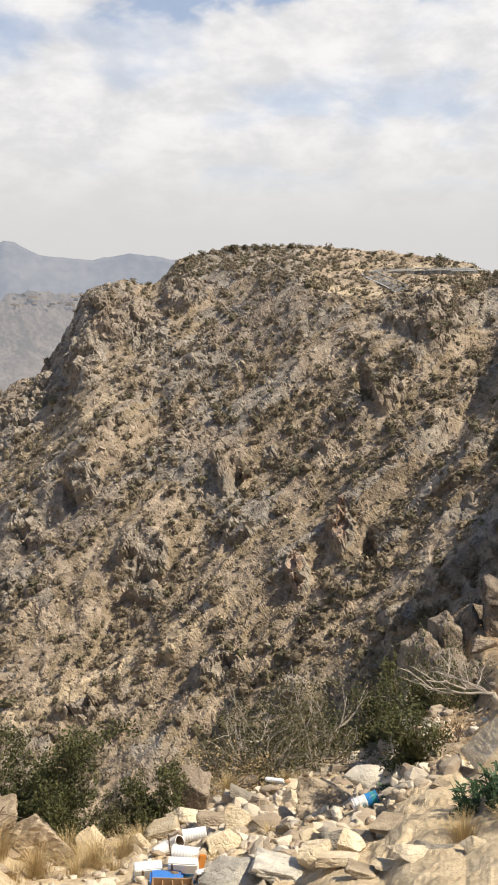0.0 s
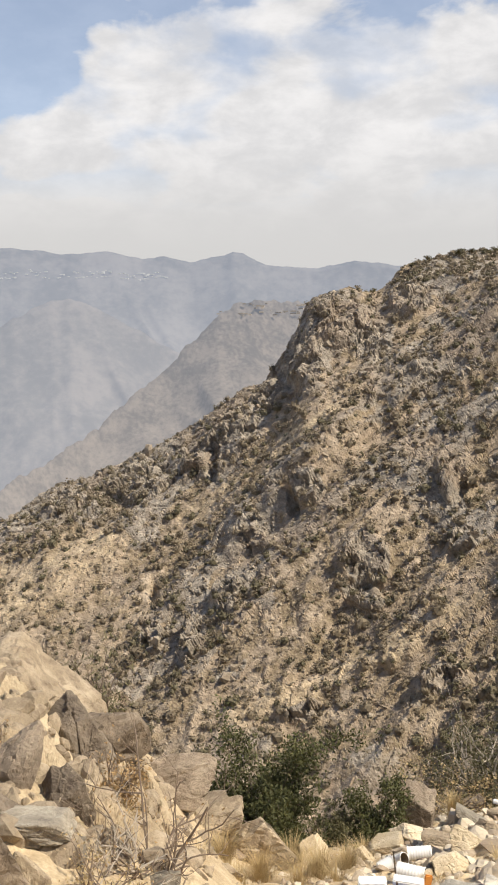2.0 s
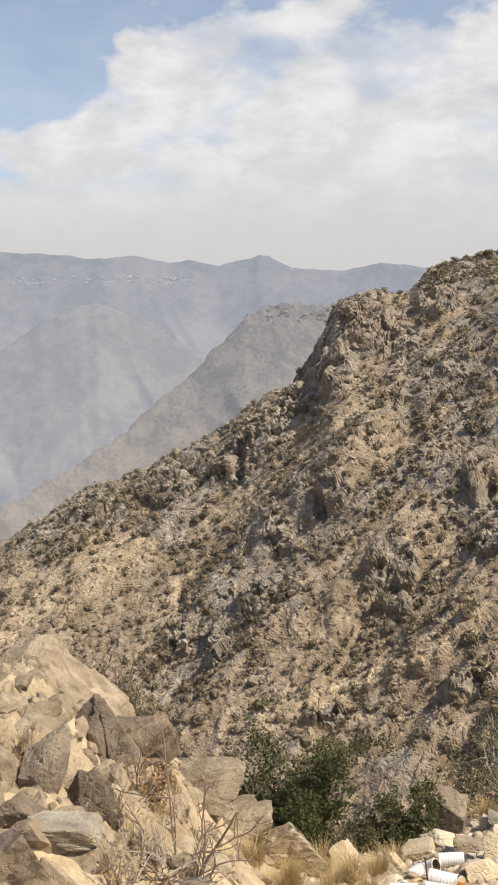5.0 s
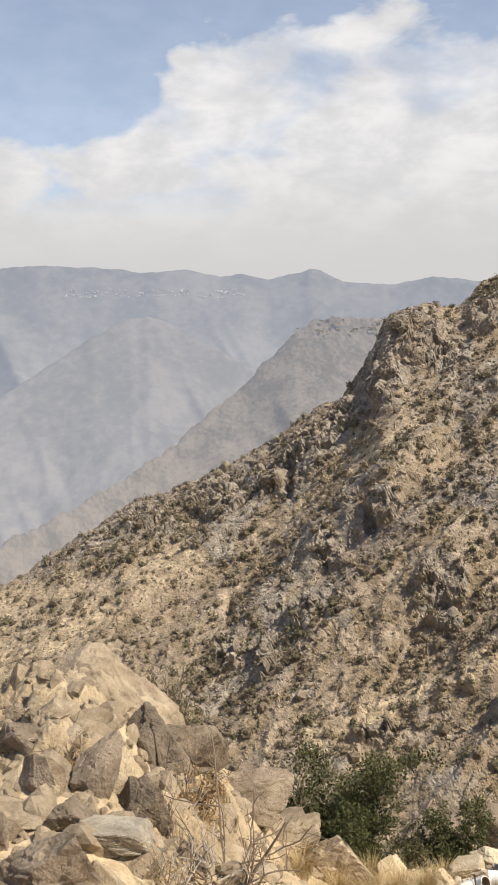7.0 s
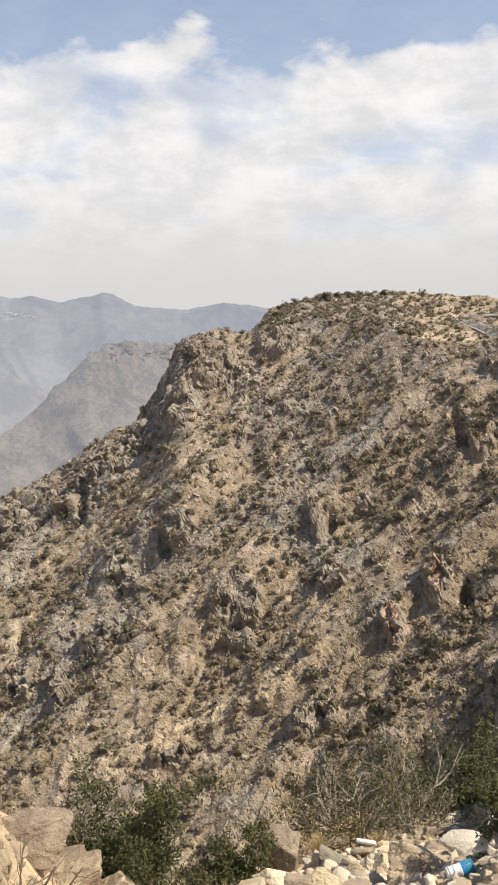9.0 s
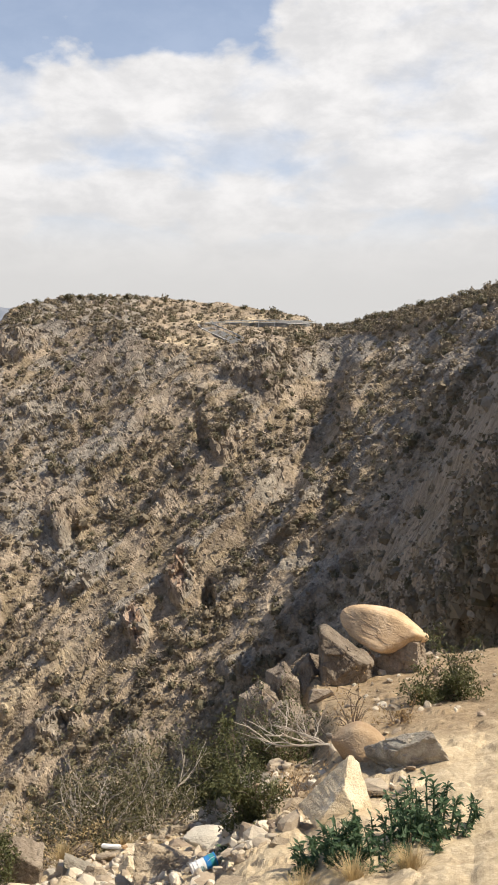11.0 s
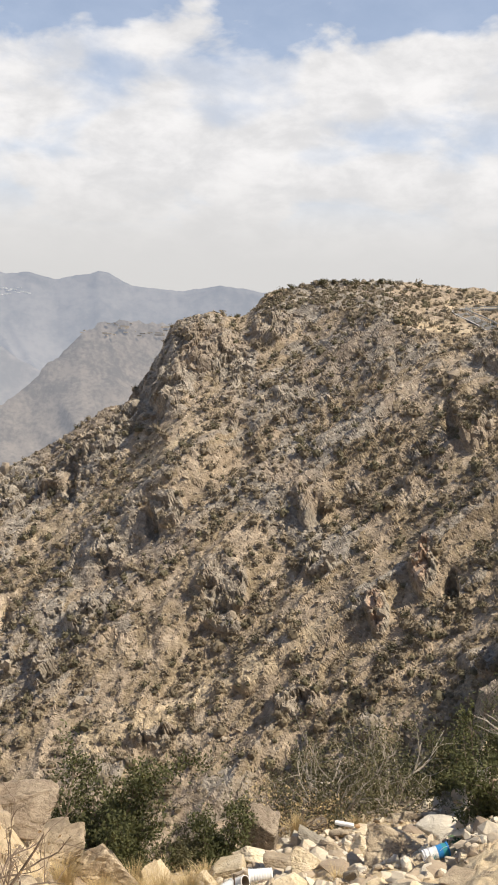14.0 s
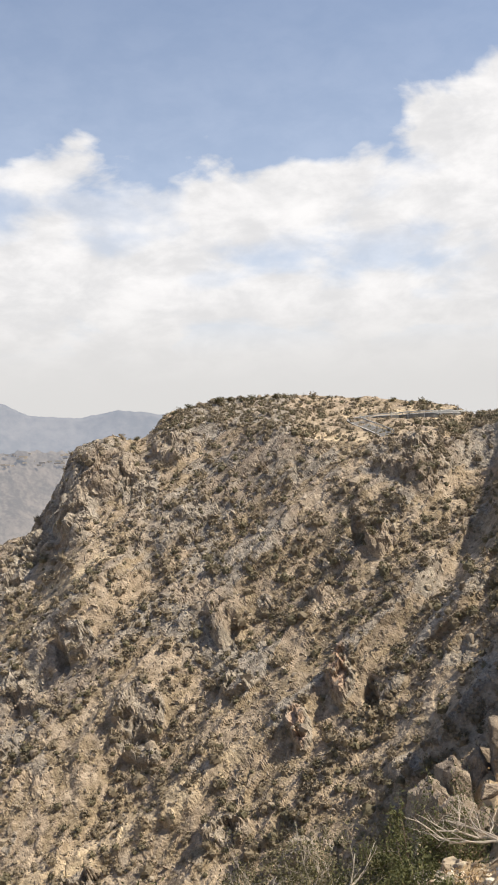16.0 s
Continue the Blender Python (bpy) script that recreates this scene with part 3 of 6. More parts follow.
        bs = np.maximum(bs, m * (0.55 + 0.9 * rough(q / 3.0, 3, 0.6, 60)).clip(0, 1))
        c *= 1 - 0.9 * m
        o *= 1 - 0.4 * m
    top_plain = ease(rr[pick] - np.broadcast_to(brow, r.shape).ravel()[pick], -3, 3) * ease(pb, 2.0, 5.0)
    c *= 1 - 0.92 * top_plain
    o *= 1 - 0.8 * top_plain
    # broad leaning facets and blocks along the beds of the slope, jointed fins where the cliffs stand
    bed = np.stack([across, along * 0.42, 0.45 * np.hypot(q[:, 0], q[:, 1])], -1)
    upright = q * (1.0, 1.0, 0.42)
    wavy = rough(q / 2.5, 3, 0.5, 21)[:, None]
    o += 1.6 * rough(bed / 9.0, 3, 0.5, 61) * (1 - 0.7 * top_plain)
    own, rim, cut = cells(upright / 3.6 + 0.22 * wavy, 5)
    own1, rim1, cut1 = cells(bed / 2.4 + 0.3 * wavy, 6)
    own2, rim2, cut2 = cells(bed / 1.0 + 0.2 * rough(q / 1.2, 2, 0.5, 22)[:, None], 9)
    own3, rim3, cut3 = cells(upright / 0.7, 29)
    fins = 1.9 * (own - 0.4) + 3.4 * cut - 1.1 * (1 - ease(rim, 0.0, 0.07)) + 0.3 * cut3
    blocks = 0.8 * (own1 - 0.4) + 2.6 * cut1 - 0.5 * (1 - ease(rim1, 0.0, 0.07)) + 0.22 * (own2 - 0.4) + 0.45 * cut2 + 0.08 * cut3
    o += c * ((0.6 + 0.4 * (1 - ease(pb, -10.0, -5.0))) * strong * fins + (0.46 + 0.3 * strong) * blocks) + (1 - c) * (0.26 * rough(q / 1.6, 4, 0.6, 31) + 0.16 * cut1 + 0.25 * (own2 > 0.8) * ease(rim2, 0.05, 0.3))
    side = ease(pb, -60, -41) * (1 - ease(pb, 29, 55))
    out[pick] = o * face[pick] * side
    crag[pick], bare[pick] = c, bs
    # push the slope outwards, along its lean towards the ravine
    grid = p.reshape(rows, cols, 3)
    down, over = np.gradient(grid, axis=0), np.gradient(grid, axis=1)
    normal = np.cross(over, down).reshape(-1, 3)
    normal /= np.linalg.norm(normal, axis=1, keepdims=True) + 1e-9
    normal *= np.sign(normal[:, 2:] + 1e-9)
    way = np.stack([-np.sin(a) * 0.72, -np.cos(a) * 0.72, np.full(len(a), 0.70)], -1) * 0.45 + normal * 0.75
    rust = np.zeros(len(p))
    rust[pick] = pink
    calm = ease(top_f - rr, 0.0, 10.0)
    p += way * (out * (0.45 + 0.55 * calm))[:, None]
    p[:, 2] += face * (1 - calm) * inview * (0.9 * rough(p / 4.0, 4, 0.6, 71) + 0.35)
    # the flank of the near mountainside comes towards the viewpoint, its steep side turned from the sun
    ray = p - (0, 0, EYE)
    rise = np.degrees(np.arctan2(ray[:, 2], np.hypot(ray[:, 0], ray[:, 1])))
    beyond = (bb - np.interp(rise, *np.array(FLANK).T)).clip(0, 40) * (np.abs(bb) < 75)
    closer = (0.62 * (1 - np.exp(-beyond / 3.0)) * (0.75 + 0.04 * (rise + 14).clip(0, 20))).clip(0, 0.72) * ease(rise, -27, -20) * (face > 0) * (1 - ease(bb, 50, 75))
    rib = bb - np.interp(rise, *np.array(RIB).T)
    closer = np.maximum(closer, 0.055 * ease(rib, -0.7, 0.5) * np.exp(-rib.clip(0, 60) / 2.2) * ease(rise, -10, -5) * (1 - ease(rise, 1.0, 3.0)) * (face > 0) * inview)
    p -= ray * closer[:, None]
    crag = np.where(beyond > 0, np.minimum(crag, 0.4), crag)
    # the rubble shelf at the viewpoint
    near_at = np.flatnonzero(shelf > 0)
    ledge, dirt = np.zeros(len(p)), np.zeros(len(p))
    q = p[near_at]
    own, rim, _ = cells(q / 0.30 + 0.2 * rough(q / 0.3, 2, 0.5, 81)[:, None], 15)
    own2, rim2, cut2 = cells(q * (1, 1, 0.6) / 0.62 + 0.25 * rough(q / 0.5, 3, 0.5, 87)[:, None], 19)
    nb, nr = bb[near_at], rr[near_at] / lip_f[near_at]
    wander = rough(q / 0.8, 3, 0.5, 90)
    mass = (1 - ease(nb + 3 * wander, -19.0, -16.0)) * ease(nr + 0.15 * wander + 0.012 * (nb + 30), 0.62, 0.80)
    mass = np.maximum(mass, ease(nb + wander, 9.0, 10.2) * (1 - ease(nb + 2 * wander, 12.5, 14.5)) * ease(nr + 0.1 * wander, 0.80, 0.92))
    ledge[near_at] = mass
    dirt[near_at] = ease(nb + 2 * wander, 9.5, 12.0) * ease(nr + 0.15 * wander, 0.50, 0.66) * (1 - mass)
    bump = 0.09 * rough(q / 1.3, 4, 0.55, 83) + 0.018 * rough(q / 0.11, 3, 0.6, 85) + 0.05 * (own > 0.55) * ease(rim, 0.02, 0.3) * (own - 0.3)
    slabs = ease(rim2, 0.0, 0.22) * (0.06 + 0.10 * (own2 - 0.4) + 0.24 * cut2) + 0.11 * rough(q / 0.25, 5, 0.65, 88)
    p[near_at, 2] += (bump * (1 - mass) + slabs * mass) * shelf[near_at] * ease(rr[near_at], 1.8, 3.2) * (0.1 + 0.9 * inview[near_at])
    me = mesh_of("ground", p, sheet(rows, cols, True)[:, ::-1], M_GROUND)
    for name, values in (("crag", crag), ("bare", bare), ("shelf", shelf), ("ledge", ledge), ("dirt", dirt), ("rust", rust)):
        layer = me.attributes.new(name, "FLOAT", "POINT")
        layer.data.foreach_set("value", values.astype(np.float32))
    tagged(new("ground", me), "dry rocky mountainside of grey-brown crags, tan soil and pale rubble", "ground", kind="structure")
    return p.reshape(rows, cols, 3), crag.reshape(rows, cols), bare.reshape(rows, cols), bearing, r, len(fine), legs


GROUND, G_CRAG, G_BARE, G_BEARING, G_R, G_FINE, G_LEGS = build_ground()


# ---- far ranges ----
def build_range(name, label, far, crest, depth, slope, mat, relief, size, seed):
    """A range of hills seen across the valley, at a distance, under a crest line of bearings and height angles."""
    b = np.arange(crest[0][0], crest[-1][0], 0.15)
    s = np.linspace(-0.10, 1, 96)[:, None]
    top_r = table(far, b)[None, :]
    top_z = EYE + top_r * np.tan(np.radians(table(crest, b)))[None, :]
    r = top_r - slope * depth * s
    z = top_z - depth * np.abs(s) ** 0.9
    a = np.radians(np.broadcast_to(b, r.shape))
    p = np.stack([np.sin(a) * r, np.cos(a) * r, z], -1).reshape(-1, 3)
    low = np.clip(np.broadcast_to(s, r.shape).ravel(), 0, 1)
    side = np.stack([a.ravel() * top_r.mean() / size, p[:, 2] * 0.45 / size, np.full(len(p), seed * 1.7)], -1)
    side[:, 0] += 1.1 * side[:, 1]
    fold = ridged(side * (1, 0.5, 1) + 0.35 * rough(side * 0.7, 3, 0.5, seed)[:, None], 2, seed) - 0.4
    way = np.stack([-np.sin(a).ravel() * 0.8, -np.cos(a).ravel() * 0.8, np.full(len(p), 0.6)], -1)
    p += way * (relief * (fold + 0.30 * rough(p / (size * 0.4), 4, 0.6, seed + 5)) * ease(low, 0.0, 0.34))[:, None]
    p[:, 2] += (1 - ease(low, 0, 0.1)) * relief * 0.10 * rough(p / (size * 0.15), 4, 0.6, seed + 9)
    return tagged(new(name, mesh_of(name, p, sheet(*r.shape), mat, True)), label, "mountain range", kind="structure")


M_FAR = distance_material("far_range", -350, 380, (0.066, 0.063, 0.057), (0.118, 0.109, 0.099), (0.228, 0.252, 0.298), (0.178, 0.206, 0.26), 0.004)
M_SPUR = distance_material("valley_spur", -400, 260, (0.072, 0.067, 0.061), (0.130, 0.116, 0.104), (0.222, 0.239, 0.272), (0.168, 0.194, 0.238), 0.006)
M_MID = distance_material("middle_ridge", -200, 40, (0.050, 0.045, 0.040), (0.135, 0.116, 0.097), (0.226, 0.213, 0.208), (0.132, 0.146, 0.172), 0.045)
FAR_CREST = ((-60, 5.2), (-45, 5.5), (-36, 5.5), (-33.4, 5.78), (-32.2, 5.78), (-30.7, 5.3), (-27.4, 5.5), (-25, 5.35), (-23, 5.12), (-19.9, 5.24), (-18.3, 4.8), (-17.05, 4.98),
             (-15.65, 4.63), (-14.55, 4.9), (-13.8, 5.0), (-13.3, 5.22), (-12.7, 5.1), (-11.6, 4.5), (-9, 4.2), (-6.6, 4.6), (-4.4, 4.3), (0, 4.0), (12, 2.2), (30, 2.0))
SPUR_CREST = ((-60, -5), (-36, -5.2), (-34, -3.9), (-31, -1.9), (-27.9, 0.05), (-25.5, 1.6), (-23.4, 2.6), (-22.4, 2.7), (-21, 2.2), (-19, 1.1), (-16, -0.6), (-13, -2.0), (-8, -4))
MID_CREST = ((-60, -13), (-40, -11.2), (-34.1, -10.1), (-31, -9.6), (-27.9, -8.3), (-24.6, -6.5), (-21.4, -4.7), (-19.8, -3.2), (-16.9, -1.0), (-15.9, 0.2), (-15.2, 0.85),
             (-14.2, 1.9), (-13.6, 2.2), (-12.1, 2.6), (-9.3, 2.4), (-6, 2.0), (0, 0.5))
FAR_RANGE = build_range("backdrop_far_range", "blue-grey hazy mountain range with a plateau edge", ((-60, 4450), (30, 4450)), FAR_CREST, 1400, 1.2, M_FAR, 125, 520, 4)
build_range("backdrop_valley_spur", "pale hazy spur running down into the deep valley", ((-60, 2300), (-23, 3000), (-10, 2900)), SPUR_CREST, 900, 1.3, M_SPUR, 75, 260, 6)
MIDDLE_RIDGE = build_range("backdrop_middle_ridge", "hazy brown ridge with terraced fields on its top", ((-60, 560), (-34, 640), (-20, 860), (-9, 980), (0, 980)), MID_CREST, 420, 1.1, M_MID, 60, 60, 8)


# ---- rocks ----
def ball(level):
    bm = bmesh.new()
    bmesh.ops.create_icosphere(bm, subdivisions=level, radius=1.0)
    v = np.array([x.co[:] for x in bm.verts])
    f = np.array([[x.index for x in face.verts] for face in bm.faces])
    bm.free()
    return v / np.linalg.norm(v, axis=1, keepdims=True), f


def rock_shape(seed, level, planes=13, worn=0.05, grit=0.03, boxy=True, faces=None):
    """A broken stone about 1 across: a ball cut by planes, with chipped edges, steps and a gritty skin."""
    rng = np.random.default_rng(seed)
    d, f = ball(level)
    n = rng.normal(size=(planes, 3))
    h = rng.uniform(0.42, 0.95, planes)
    if boxy:
        # joints that stand about square to one another, and corners knocked off
        box = np.concatenate([np.eye(3), -np.eye(3)]) + rng.normal(0, 0.46, (6, 3))
        n = np.concatenate([box, rng.normal(size=(max(planes - 4, 2), 3))])
        h = np.concatenate([rng.uniform(0.48, 0.75, 6), rng.uniform(0.55, 0.80, len(n) - 6)])
    if faces is not None:
        n, h = np.array(faces, float)[:, :3], np.array(faces, float)[:, 3]
    n /= np.linalg.norm(n, axis=1, keepdims=True)
    cut = h[None, :] / np.maximum(d @ n.T, 0.06)
    cut = np.concatenate([cut, np.full((len(d), 1), 1.3)], 1)
    k = 1.0 / worn
    r = -np.log(np.exp(-k * (cut - 0.4)).sum(1)) / k + 0.4
    r = r.clip(0.25, 1.3)
    v = d * r[:, None]
    if level > 2:
        # split beds, chipped faces and broken corners
        own, rim, chip = cells(v * 1.8 + seed, seed)
        own2, rim2, chip2 = cells(v * 4.5 + seed, seed + 1)
        v += d * (grit * (4.5 * chip + 2.2 * (own - 0.5) + 2.0 * chip2 - (0.5 if level > 5 else 1.4) * (1 - ease(rim, 0, 0.07))))[:, None]
    v += d * (grit * rough(v * 3.0 + seed, 4, 0.6, seed))[:, None] * 1.2
    v += d * (0.6 * grit * rough(v * 11.0 + seed, 3, 0.65, seed + 3))[:, None]
    v -= (v.max(0) + v.min(0)) / 2
    return v / (v.max(0) - v.min(0)), f


ROCK_FORMS = {}


def rock_mesh(form, mat):
    key = (form, mat.name)
    if key not in ROCK_FORMS:
        smooth_one = form == 9
        v, f = rock_shape(100 + form * 7, 5, 9 if smooth_one else 8, 0.09 if smooth_one else 0.016, 0.006 if smooth_one else 0.026, not smooth_one)
        ROCK_FORMS[key] = mesh_of("stone", v, f, mat)
    return ROCK_FORMS[key]


def rock(name, label, form, mat, bearing, r, size, turn=0, tilt=0, lift=0.0, sink=0.22):
    at = spot(bearing, r)
    w, d, h = size
    ob = new(name, rock_mesh(form, mat))
    # keep the longest side of the stone across its own width, whatever its turn
    ob.matrix_basis = Matrix.Translation(at + Vector((0, 0, h * (0.5 - sink) + lift))) @ pose(0, 0, 0, 0, tilt, -bearing) @ Matrix.Diagonal((w, d, h, 1)) @ pose(0, 0, 0, 0, 0, round(turn / 90) * 90)
    return tagged(ob, label, "rock", group={"boulder": "boulders"}.get(name, "loose stones"))


def tiles(shapes, at, scale, spin):
    """Many copies of a few small shapes, joined: shapes as (verts, faces), at n x 3, scale n x 3, spin n x 3 x 3."""
    verts, faces, start = [], [], 0
    which = np.arange(len(at)) % len(shapes)
    for s, (v, f) in enumerate(shapes):
        at_s, scale_s, spin_s = at[which == s], scale[which == s], spin[which == s]
        w = np.einsum("nij,nkj->nki", spin_s, v[None] * scale_s[:, None]) + at_s[:, None]
        verts.append(w.reshape(-1, 3))
        faces.append((f[None] + start + len(v) * np.arange(len(at_s))[:, None, None]).reshape(-1, f.shape[1]))
        start += w.shape[0] * w.shape[1]
    return np.concatenate(verts), np.concatenate(faces)


def spins(rng, count, lean=3.2):
    """Random turns about z after a random lean."""
    a, b, c = rng.uniform(0, 6.283, count), rng.uniform(-lean, lean, count), rng.uniform(-lean, lean, count)
    z, o = np.zeros(count), np.ones(count)
    rz = np.stack([np.cos(a), -np.sin(a), z, np.sin(a), np.cos(a), z, z, z, o], -1).reshape(-1, 3, 3)
    rx = np.stack([o, z, z, z, np.cos(b), -np.sin(b), z, np.sin(b), np.cos(b)], -1).reshape(-1, 3, 3)
    ry = np.stack([np.cos(c), z, np.sin(c), z, o, z, -np.sin(c), z, np.cos(c)], -1).reshape(-1, 3, 3)
    return rz @ rx @ ry


ROWS_NEAR = (14, 14 + 145)
ROWS_FACE = (14 + 145 + 20 + 12, 14 + 145 + 20 + 30 + 320 + 32)


def slope_stone_material():
    mat, n = material("slope_stone")
    own = n.add("ShaderNodeNewGeometry").outputs["Random Per Island"]
    at = n.add("ShaderNodeTexCoord").outputs["Object"]
    g = n.noise(at, 2.5, 5.0, 0.65)
    colour = n.ramp(n.math("ADD", n.math("MULTIPLY", own, 0.6), n.math("MULTIPLY", g, 0.4)),
                    [(0.2, (0.19, 0.156, 0.118)), (0.5, (0.30, 0.250, 0.190)), (0.85, (0.40, 0.342, 0.265))])
    finish(n, colour, 0.95, g, 0.25, 0.7, 0.15)
    return mat


def rubble_material():
    mat, n = material("rubble")
    own = n.add("ShaderNodeNewGeometry").outputs["Random Per Island"]
    at = n.add("ShaderNodeTexCoord").outputs["Object"]
    g = n.noise(at, 30.0, 5.0, 0.65)
    colour = n.ramp(n.math("ADD", n.math("MULTIPLY", own, 0.72), n.math("MULTIPLY", g, 0.28)),
                    [(0.12, (0.24, 0.18, 0.13)), (0.4, (0.44, 0.36, 0.26)), (0.75, (0.60, 0.52, 0.40)), (0.9, (0.68, 0.62, 0.51))])
    finish(n, colour, 0.92, g, 0.012, 0.7, 0.2)
    return mat


def scatter_slope_stones():
    rng = np.random.default_rng(7)
    count = 11000
    i, j = rng.integers(*ROWS_FACE, count), rng.integers(0, G_FINE, count)
    c, bare = G_CRAG[i, j], G_BARE[i, j]
    keep = rng.random(count) < 0.12 + 0.5 * c + 0.4 * bare
    i, j = i[keep], j[keep]
    at = GROUND[i, j]
    size = np.exp(rng.normal(-0.85, 0.55, len(i))).clip(0.18, 2.2) * (0.75 + 0.6 * G_CRAG[i, j]) * (1 - 0.45 * G_BARE[i, j])
    scale = size[:, None] * rng.uniform(0.6, 1.25, (len(i), 3)) * (1.0, 1.0, 1.15)
    v, f = tiles([rock_shape(40 + s, 1, 6, 0.02, 0.02) for s in range(9)], at, scale, spins(rng, len(i), 0.5))
    tagged(new("slope_stones", mesh_of("slope_stones", v, f, SLOPE_STONE)),
           "grey-brown broken blocks and scree lying on the mountainside", "scree", kind="stuff")


def scatter_scree():
    """Fist- to knee-sized stones all over the slope, too many to count."""
    rng = np.random.default_rng(17)
    count = 62000
    i, j = rng.integers(*ROWS_FACE, count), rng.integers(0, G_FINE, count)
    keep = rng.random(count) < 0.35 + 0.5 * bumps(GROUND[i, j] / 5.0, 19) * (1 + G_BARE[i, j])
    i, j = i[keep], j[keep]
    size = np.exp(rng.normal(-1.30, 0.50, len(i))).clip(0.1, 0.9)
    shapes = []
    for k in range(6):
        v = np.array([(0.6, 0, 0), (-0.5, 0.1, 0), (0, 0.6, 0.1), (0.1, -0.5, 0), (0.1, 0.1, 0.6), (-0.1, 0, -0.4)]) + rng.normal(0, 0.14, (6, 3))
        shapes.append((v, np.array([(0, 2, 4), (2, 1, 4), (1, 3, 4), (3, 0, 4), (2, 0, 5), (1, 2, 5), (3, 1, 5), (0, 3, 5)])))
    v, f = tiles(shapes, GROUND[i, j], size[:, None] * rng.uniform(0.6, 1.4, (len(i), 3)), spins(rng, len(i), 0.6))
    tagged(new("loose_scree", mesh_of("loose_scree", v, f, SLOPE_STONE)), "small loose tan and grey stones on the mountainside", "scree", kind="stuff")


def scatter_rubble():
    rng = np.random.default_rng(8)
    count = 14000
    i, j = rng.integers(ROWS_NEAR[0] + 40, ROWS_NEAR[1] + 1, count), rng.integers(0, G_FINE, count)
    b = G_BEARING[j]
    patch = bumps(GROUND[i, j] / 0.7, 5)
    heap = np.exp(-((b - 3.5) / 9.5) ** 2) * (b > -15)
    wall = (b > 8.0) & (b < 13.5) & (G_R[i, j] > 9.2)
    sandy = (b > 11.5) & (G_R[i, j] > 7.2) & (rng.random(count) < 0.85)
    keep = ~wall & ~sandy & (rng.random(count) < (0.05 * (b > -14) + 0.60 * heap + 0.42 * (b > 7)) * (0.25 + 1.3 * patch))
    i, j = i[keep], j[keep]
    size = np.exp(rng.normal(-3.15, 0.6, len(i))).clip(0.014, 0.16)
    scale = size[:, None] * rng.uniform(0.5, 1.5, (len(i), 3)) * (1.15, 1.15, 0.75)
    v, f = tiles([rock_shape(60 + s, 2, 6, 0.012, 0.012) for s in range(8)], GROUND[i, j] + (0, 0, 0.008), scale, spins(rng, len(i), 0.6))
    tagged(new("rubble", mesh_of("rubble", v, f, rubble_material())), "cream and tan gravel and small broken stones", "rubble", kind="stuff")


def scatter_outcrop_stones():
    """Angular brown stones packed on the outcrop."""
    rng = np.random.default_rng(28)
    count = 9000
    i, j = rng.integers(ROWS_NEAR[0] + 60, ROWS_NEAR[1] + 1, count), rng.integers(0, G_FINE, count)
    keep = (G_BEARING[j] < -15) & (rng.random(count) < 0.10 + 0.35 * (bumps(GROUND[i, j] / 0.5, 25) > 0.5))
    i, j = i[keep], j[keep]
    size = np.exp(rng.normal(-3.0, 0.6, len(i))).clip(0.016, 0.20)
    scale = size[:, None] * rng.uniform(0.6, 1.4, (len(i), 3)) * (1.1, 1.0, 0.95)
    v, f = tiles([rock_shape(80 + s, 2, 5, 0.010, 0.012) for s in range(6)], GROUND[i, j], scale, spins(rng, len(i), 0.7))
    tagged(new("outcrop_stones", mesh_of("outcrop_stones", v, f, M_TAN)), "angular tan stones and grit packed on the outcrop", "rubble", kind="stuff")


SLOPE_STONE = slope_stone_material()
scatter_outcrop_stones()
scatter_slope_stones()
scatter_scree()
scatter_rubble()


# ---- plants ----
def leaves(at, size, rng, slim=0.4, lean=1.2, fold=0.0):
    """Small diamond leaves at the rows of at; fold lifts the two halves about the middle rib."""
    v = np.array([(0, 0, 0), (slim * 0.5, 0.45, fold), (0, 1, 0.05), (-slim * 0.5, 0.45, fold)], float)
    f = np.array([(0, 1, 2), (0, 2, 3)])
    n = len(at)
    return tiles([(v, f)], at, np.broadcast_to(np.asarray(size, float).reshape(-1, 1), (n, 3)), spins(rng, n, lean))


def tubes(lines, sides=5):
    """Tapered twigs: each line is (points n x 3, radius at the root, radius at the tip)."""
    verts, faces, start = [], [], 0
    ring = np.arange(sides) / sides * 2 * np.pi
    for pts, r0, r1 in lines:
        pts = np.asarray(pts, float)
        along = np.gradient(pts, axis=0)
        along /= np.linalg.norm(along, axis=1, keepdims=True) + 1e-9
        a = np.cross(along, (0.31, 0.83, 0.46))
        a /= np.linalg.norm(a, axis=1, keepdims=True) + 1e-9
        c = np.cross(along, a)
        r = np.linspace(r0, r1, len(pts))[:, None, None]
        v = pts[:, None] + r * (np.cos(ring)[None, :, None] * a[:, None] + np.sin(ring)[None, :, None] * c[:, None])
        verts.append(v.reshape(-1, 3))
        faces.append(sheet(len(pts), sides, True) + start)
        start += len(pts) * sides
    return np.concatenate(verts), np.concatenate(faces)


